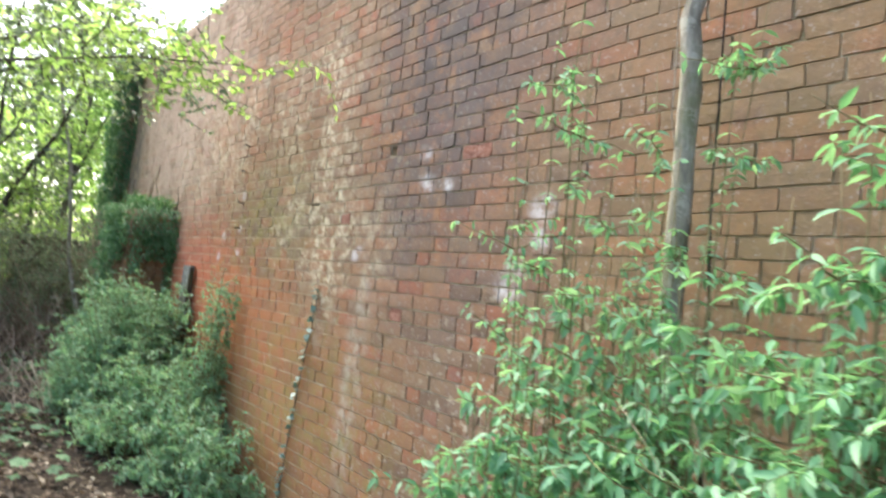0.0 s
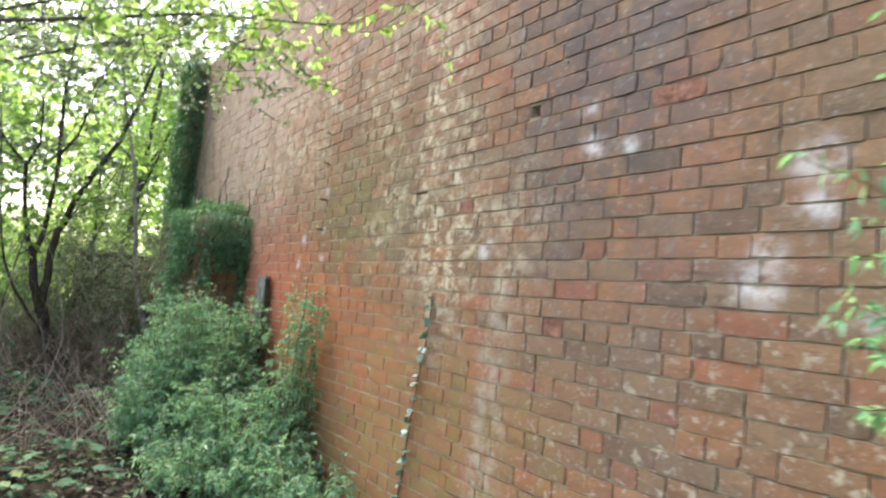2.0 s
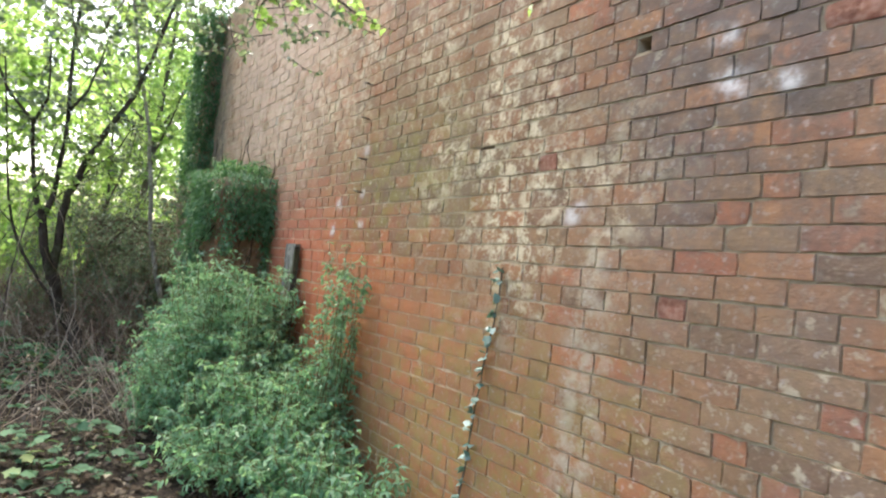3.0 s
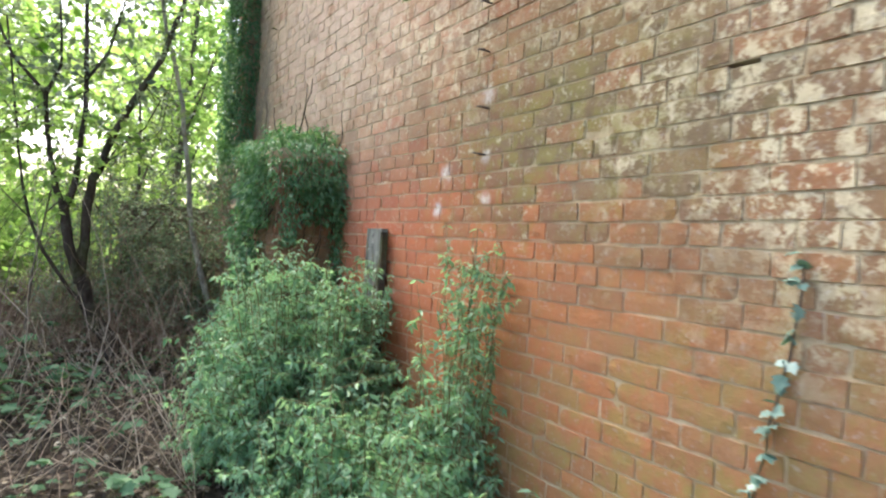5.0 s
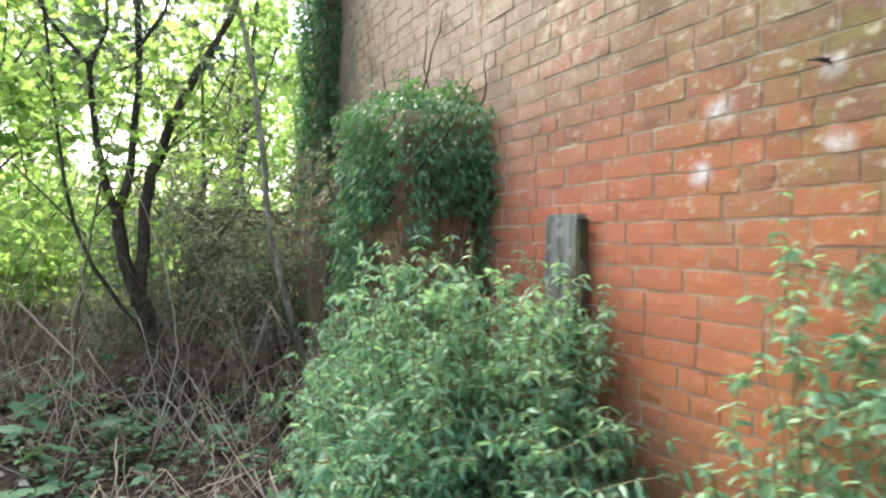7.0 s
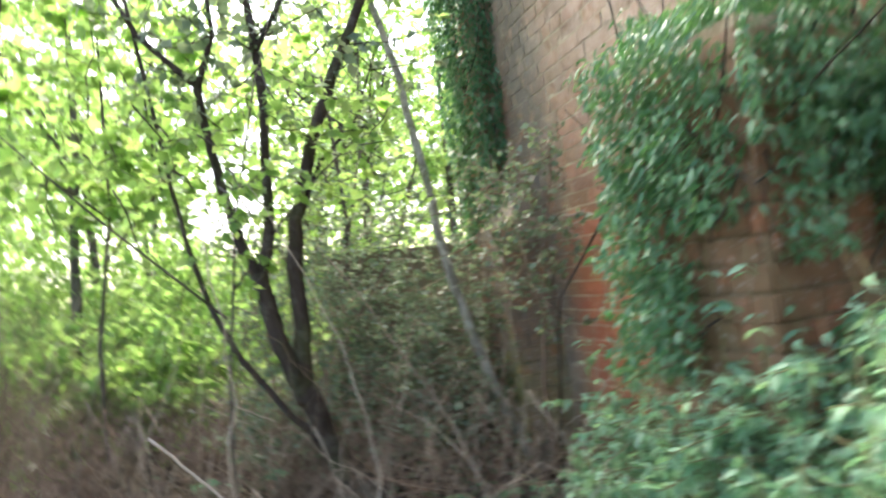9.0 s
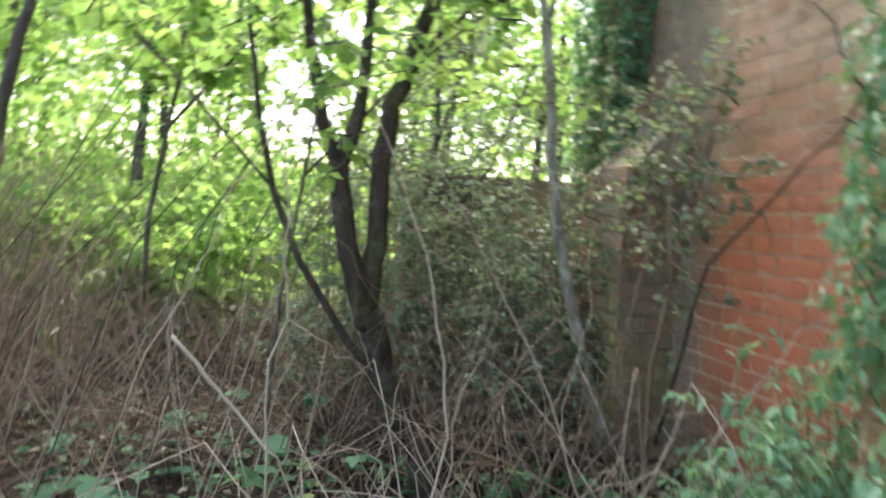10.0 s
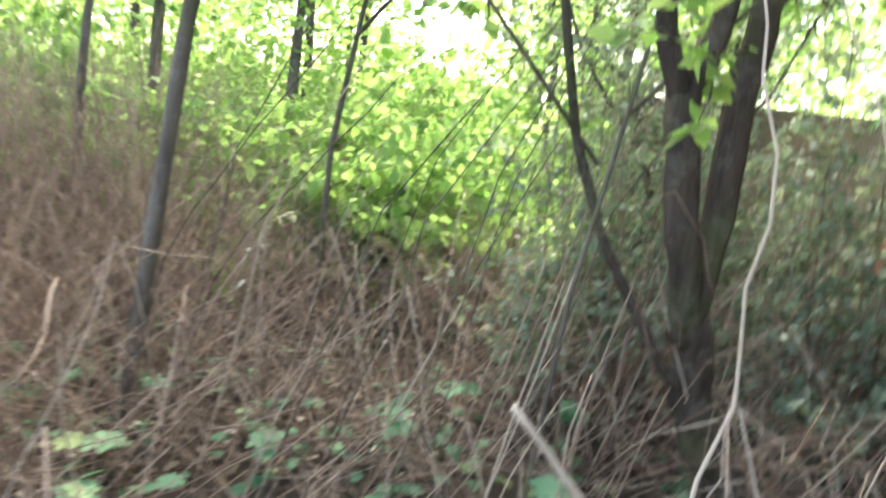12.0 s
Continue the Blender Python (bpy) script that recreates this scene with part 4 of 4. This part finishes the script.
ivy_over("ivy", "dark ivy hanging on the far end of the wall",
         [((-.17, 7.86, 1.6), (.18, 0, 0), (0, 0, 2.4), (0, -1, 0)), ((-.13, 7.84, 1.5), (0, .34, 0), (0, 0, 2.5), (-1, 0, 0)),
          ((-.15, 7.84, 1.5), (.04, -.04, 0), (0, 0, 2.5), (-.7, -.7, 0)), ((0.0, 7.86, 3.9), (-.13, 0, 0), (0, .3, 0), (0, 0, 1))], 9500, .044, .12, .4)
ivy_over("ivy", "dark ivy and dead stems along the wall's top", [((0.02, 4.9, 3.95), (.4, 0, 0), (0, 2.6, 0.02), (0, 0, 1))], 2000, .05, .22)
limb_tree("grey_trunk", "thin grey trunk standing before the bricks",
          [([(-0.2, -0.04, -.15), (-0.2, -0.03, 0.95), (-0.2, 0.0, 1.5), (-0.2, 0.0, 2.05), (-0.2, 0.0, 2.4), (-0.22, 0.02, 3.6)], 0.036, 0.029)], BARK_GREY, LEAF_SHRUB, 0)

# dark stem added to draw the shadowy line along the trunk's right side
cane([(-0.15, -0.12, -.1), (-0.15, -0.11, 0.9), (-0.14, -0.06, 1.8), (-0.14, -0.05, 2.9)], .009, "thin dark stem added as the shadow line beside the grey trunk", BARK_DARK, .004)
cane([(-0.16, -0.09, -.1), (-0.17, -0.06, 1.0), (-0.24, 0.03, 2.0), (-0.22, 0.06, 3.0)], .005, "thin straw-coloured stem twining up the trunk", None, .006)

# an overhanging spray of leaves
limb_tree("overhanging_branch", "thin overhanging branch with small hanging leaves",
          [([(-3.2, 3.6, 1.2), (-2.6, 3.3, 2.1), (-1.7, 3.0, 2.35), (-1.1, 2.9, 2.55), (-0.5, 2.9, 2.7)], .014, .004),
           ([(-2.2, 3.2, 2.2), (-1.5, 3.4, 2.7), (-0.9, 3.6, 2.95)], .008, .003)], BARK_FAR, LEAF_CANOPY, 1700, .05, crown=((-1.5, 3.3, 2.68), (1.2, .7, .3)), twig=.35, sides=5, min_z=2.2)

limb_tree("overhanging_branch", "twiggy overhanging branch with dull small leaves",
          [([(-3.0, 4.6, 1.4), (-2.2, 4.3, 2.3), (-1.4, 4.0, 2.65), (-0.5, 3.9, 2.85)], .013, .004),
           ([(-2.2, 4.3, 2.3), (-1.7, 4.6, 2.9), (-1.0, 4.7, 3.3)], .008, .003)], BARK_FAR, LEAF_DULL, 2400, .045, crown=((-1.35, 4.2, 2.85), (1.3, .9, .42)), twig=.4, sides=5, min_z=2.2)


def sprig(name, label, pts, leaf, mat, per=3, r=.003):
    """One thin twig with leaves hanging from it."""
    ob = thing(name, label, "twig")
    t, pos, along, size = Tubes(), [], [], []
    fine = []
    for a, c in zip(pts, pts[1:]):
        seg = wander(a, c, 4, .004)
        seg[-1] = Vector(c)
        fine += seg if not fine else seg[1:]
    t.add(fine, r, r * .4, 5)
    for p in fine[2:]:
        for _ in range(per):
            pos.append(p), along.append((R.gauss(0, .7), R.gauss(0, .7), R.gauss(-.6, .4))), size.append(leaf * R.uniform(.6, 1.2))
    part("stem", t.mesh("stem", STEM_GREEN), ob)
    part("foliage", leaf_mesh("foliage", pos, along, size, mat, "pointed"), ob, kind="stuff")


sprig("drooping_twig", "drooping green twig with hanging leaves before the bricks", [(-1.1, 2.9, 2.55), (-0.85, 2.6, 2.5), (-0.64, 2.3, 2.47), (-0.53, 2.3, 2.58), (-0.39, 2.3, 2.64), (-0.23, 2.3, 2.61), (-0.13, 2.3, 2.39)], .06, LEAF_CANOPY, 2)
sprig("pale_sprig", "sprig of pale bleached leaves above dead stems", [(-2.75, 8.1, .3), (-2.7, 8.1, .8), (-2.61, 8.12, .95), (-2.52, 8.1, .97)], .07, LEAF_PALE, 1)
for x, y, s in [(-2.91, 7.65, .1), (-2.2, 6.6, .05), (-3.1, 7.1, .05), (-1.5, 5.9, .05)]:
    tagged(new("fallen_leaf", leaf_mesh("fallen_leaf", [(x, y, ground_z(x, y) + .04)], [(R.gauss(0, 1), R.gauss(0, 1), .1)], [s], LEAF_PALE, "lobed", tilt=.1)), "pale cream fallen leaf lying on litter", "leaf", "pale fallen leaves")


def nail(y, z):
    ob = thing("wall_nail", "bent rusty iron nail driven into a mortar joint", "nail", "nails in the wall")
    t = Tubes()
    t.add([(0.02, y, z), (-0.045, y, z + .003), (-0.05, y + .005, z + .004)], .004, .004, 6)
    t.add([(-0.045, y - .028, z - .004), (-0.05, y, z + .004), (-0.045, y + .03, z + .008)], .004, .003, 6)
    part("shank", t.mesh("shank", IRON), ob)


for y, z in [(3.88, 2.41), (3.88, 2.20), (3.86, 1.95), (3.87, 1.75), (7.19, 3.16)]:
    nail(y, z)

old_post = thing("old_board", "weathered grey timber board standing against bricks", "board")
part("plank", mesh_of("plank", *box((-.06, 4.725, 0.2), (-.02, 4.91, 1.42)), OLD_WOOD), old_post)
part("batten", mesh_of("batten", *box((-.065, 4.70, 0.2), (-.03, 4.722, 1.40)), BARK_DARK), old_post)


# ---- bricks ----
def brick_mesh(name, length, seed, height=0.0688):
    """The flat face of one old brick with chipped edges, standing proud of the mortar towards -x."""
    q = random.Random(seed)
    nu, nv = (6, 3) if length > .15 else (4, 3)
    v, f = [], []
    for k in range(nv):
        for i in range(nu):
            y, z = length * (i / (nu - 1) - .5), height * (k / (nv - 1) - .5)
            eu, ev = i in (0, nu - 1), k in (0, nv - 1)
            x = -0.0038 + q.uniform(-.0004, .0004)
            if eu or ev:
                x = -0.0031 + q.uniform(-.0006, .0006)
                chip = .005 * (q.random() < .08)
                corner = abs(q.gauss(0, .0022)) if eu and ev else 0
                if eu:
                    y -= math.copysign(abs(q.gauss(0, .0014)) + corner + chip, y)
                if ev:
                    z -= math.copysign(abs(q.gauss(0, .0012)) + corner * .7 + chip * .6, z)
                x += chip * .5
            v.append((x, y, z))
    for k in range(nv - 1):
        for i in range(nu - 1):
            a = k * nu + i
            f.append((a, a + nu, a + nu + 1, a + 1))
    rim = [i for i in range(nu)] + [k * nu + nu - 1 for k in range(1, nv)] + [(nv - 1) * nu + i for i in range(nu - 2, -1, -1)] + [k * nu for k in range(nv - 2, 0, -1)]
    s = len(v)
    v += [(0.014, v[r][1], v[r][2]) for r in rim]
    for n in range(len(rim)):
        m = (n + 1) % len(rim)
        f.append((rim[n], rim[m], s + m, s + n))
    return mesh_of(name, v, f, BRICK)


STRETCH = [brick_mesh("stretcher", 0.206, i) for i in range(14)]
HEADER = [brick_mesh("header", 0.102, 40 + i) for i in range(8)]
CRUMBLED = [(2.22, 1.79), (1.12, 2.08), (1.61, 1.28), (0.55, 0.9)]


def lay_bricks(host, y0, y1, z0, z1, face, single, turn=None):
    """Courses of bricks on the face at x; those inside `single` are objects of their own."""
    v, f = [], []
    singles = 0
    z, row = z0 + COURSE / 2, 0
    while z < z1:
        y = y0 - R.uniform(0, .2)
        while y < y1:
            head = R.random() < (0.8 if row % 6 == 3 else 0.24)
            w = 0.1035 if head else 0.208
            a0, a1 = max(y, y0), min(y + w, y1)
            y += w + R.uniform(-.001, .004)
            if a1 - a0 < 0.035:
                continue
            c, squeeze = (a0 + a1) / 2, (a1 - a0) / w
            zc = z + (.006 * noise.noise((c * .9, z * .5, 3.0)) if host is wall else 0)
            me = R.choice(HEADER if head else STRETCH)
            worn = max(0.0, min(1.0, (2.7 - c) / 0.8)) if host is wall else 0.4
            if host is wall and c > 3.8 and z > 2.1:
                worn = -0.25 * min(1.0, (c - 3.8) / .5, (z - 2.1) / .3)
            m = Matrix.Translation((face + .0012 - .0042 * worn + R.gauss(0, .0011), c, zc + R.gauss(0, .0013))) @ Euler((R.gauss(0, .0025), 0, R.gauss(0, .003))).to_matrix().to_4x4() @ Matrix.Diagonal((1, squeeze * (1 if worn > .5 else .984), 1 if worn > .5 else .965, 1))
            if turn:
                m = turn @ m
            hole = [p for p in POCKETS if host is wall and abs(c - p[0]) < w / 2 and abs(z - p[1]) < COURSE / 2]
            if hole and hole[0][3] < .012:
                m = m @ Matrix.Translation((.004, 0, -.006)) @ Matrix.Diagonal((1, 1, .82, 1))
            elif hole:
                for lo, hi in ((a0, hole[0][0] - hole[0][2]), (hole[0][0] + hole[0][2], a1)):
                    if hi - lo > .02:
                        ob = new("brick", R.choice(HEADER))
                        ob.parent, ob.matrix_basis = host, Matrix.Translation((face, (lo + hi) / 2, z)) @ Matrix.Diagonal((1, (hi - lo) / .1035, 1, 1))
                continue
            if host is wall and any(abs(c - hy) < w / 2 and abs(z - hz) < COURSE / 2 for hy, hz in CRUMBLED):
                ob = new("crumbled_brick", mesh_of("crumbled_brick", [(p.co.x + (.0015 + R.uniform(-.004, .002) if p.co.x < 0 else 0), p.co.y * .97 + R.uniform(-.005, .005),
                                                                       p.co.z * .97 + R.uniform(-.003, .003)) for p in me.vertices], [tuple(p.vertices) for p in me.polygons], SPALL))
                ob.parent, ob.matrix_basis = host, m
                tagged(ob, "crumbled pink-red brick")
                continue
            if single and singles < 300 and single[0] < c < single[1] and single[2] < z < single[3]:
                ob = new("brick", me)
                ob.parent, ob.matrix_basis = host, m
                singles += 1
                continue
            s = len(v)
            v += [m @ p.co for p in me.vertices]
            f += [tuple(s + i for i in p.vertices) for p in me.polygons]
        z += COURSE
        row += 1
    if v:
        ob = new("brickwork", mesh_of("brickwork", v, f, BRICK))
        ob.parent = host
        tagged(ob, kind="stuff")


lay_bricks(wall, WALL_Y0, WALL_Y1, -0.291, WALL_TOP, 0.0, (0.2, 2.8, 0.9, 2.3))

# the buttress under the ivy
buttress = tagged(new("wall_buttress", mesh_of("buttress_core", *box((BX + .008, BY0 + .008, -.3), (0.0, BY1, BT)), MORTAR)),
                  "short red brick buttress under hanging ivy", "buttress", kind="structure")
lay_bricks(buttress, BY0, BY1, -.1, BT, BX, (-9, 9, -9, 9))
SIDE = Matrix.Translation((0, BY0, 0)) @ Matrix.Rotation(radians(90), 4, 'Z')
lay_bricks(buttress, 0.0, -BX, -.1, BT, 0.0, (-9, 9, -9, 9), SIDE)

# the mossy pier at the far end
PX, PY0, PY1, PT = -0.27, 7.41, 7.82, 1.55
pier_v, pier_f = box((PX + .008, PY0 + .008, -.3), (0.0, PY1, PT))
pier_v = [(x, y, z + (.3 if z > 1 and x > -.1 else 0)) for x, y, z in pier_v]
pier = tagged(new("wall_pier", mesh_of("pier_core", pier_v, pier_f, MORTAR)), "short grey mossy brick pier ending the wall", "pier", kind="structure")
lay_bricks(pier, PY0, PY1, -.1, PT, PX, (-9, 9, -9, 9))
lay_bricks(pier, 0.0, -PX, -.1, PT, 0.0, (-9, 9, -9, 9), Matrix.Translation((0, PY0, 0)) @ Matrix.Rotation(radians(90), 4, 'Z'))

# its upper, set-back stage under the ivy
UPPER_Y0, UPPER_Y1 = 7.87, 8.2
upper = tagged(new("wall_pier_upper", mesh_of("upper_core", *box((-.1, UPPER_Y0, .0), (0.46, UPPER_Y1, WALL_TOP)), MORTAR)), "tall set-back brick pier hidden under ivy", "pier", kind="structure")
lay_bricks(upper, UPPER_Y0, UPPER_Y1, -.1, WALL_TOP, -.108, None)
lay_bricks(upper, 0.0, .1, -.1, WALL_TOP, 0.0, None, Matrix.Translation((0, UPPER_Y0 - .008, 0)) @ Matrix.Rotation(radians(90), 4, 'Z'))
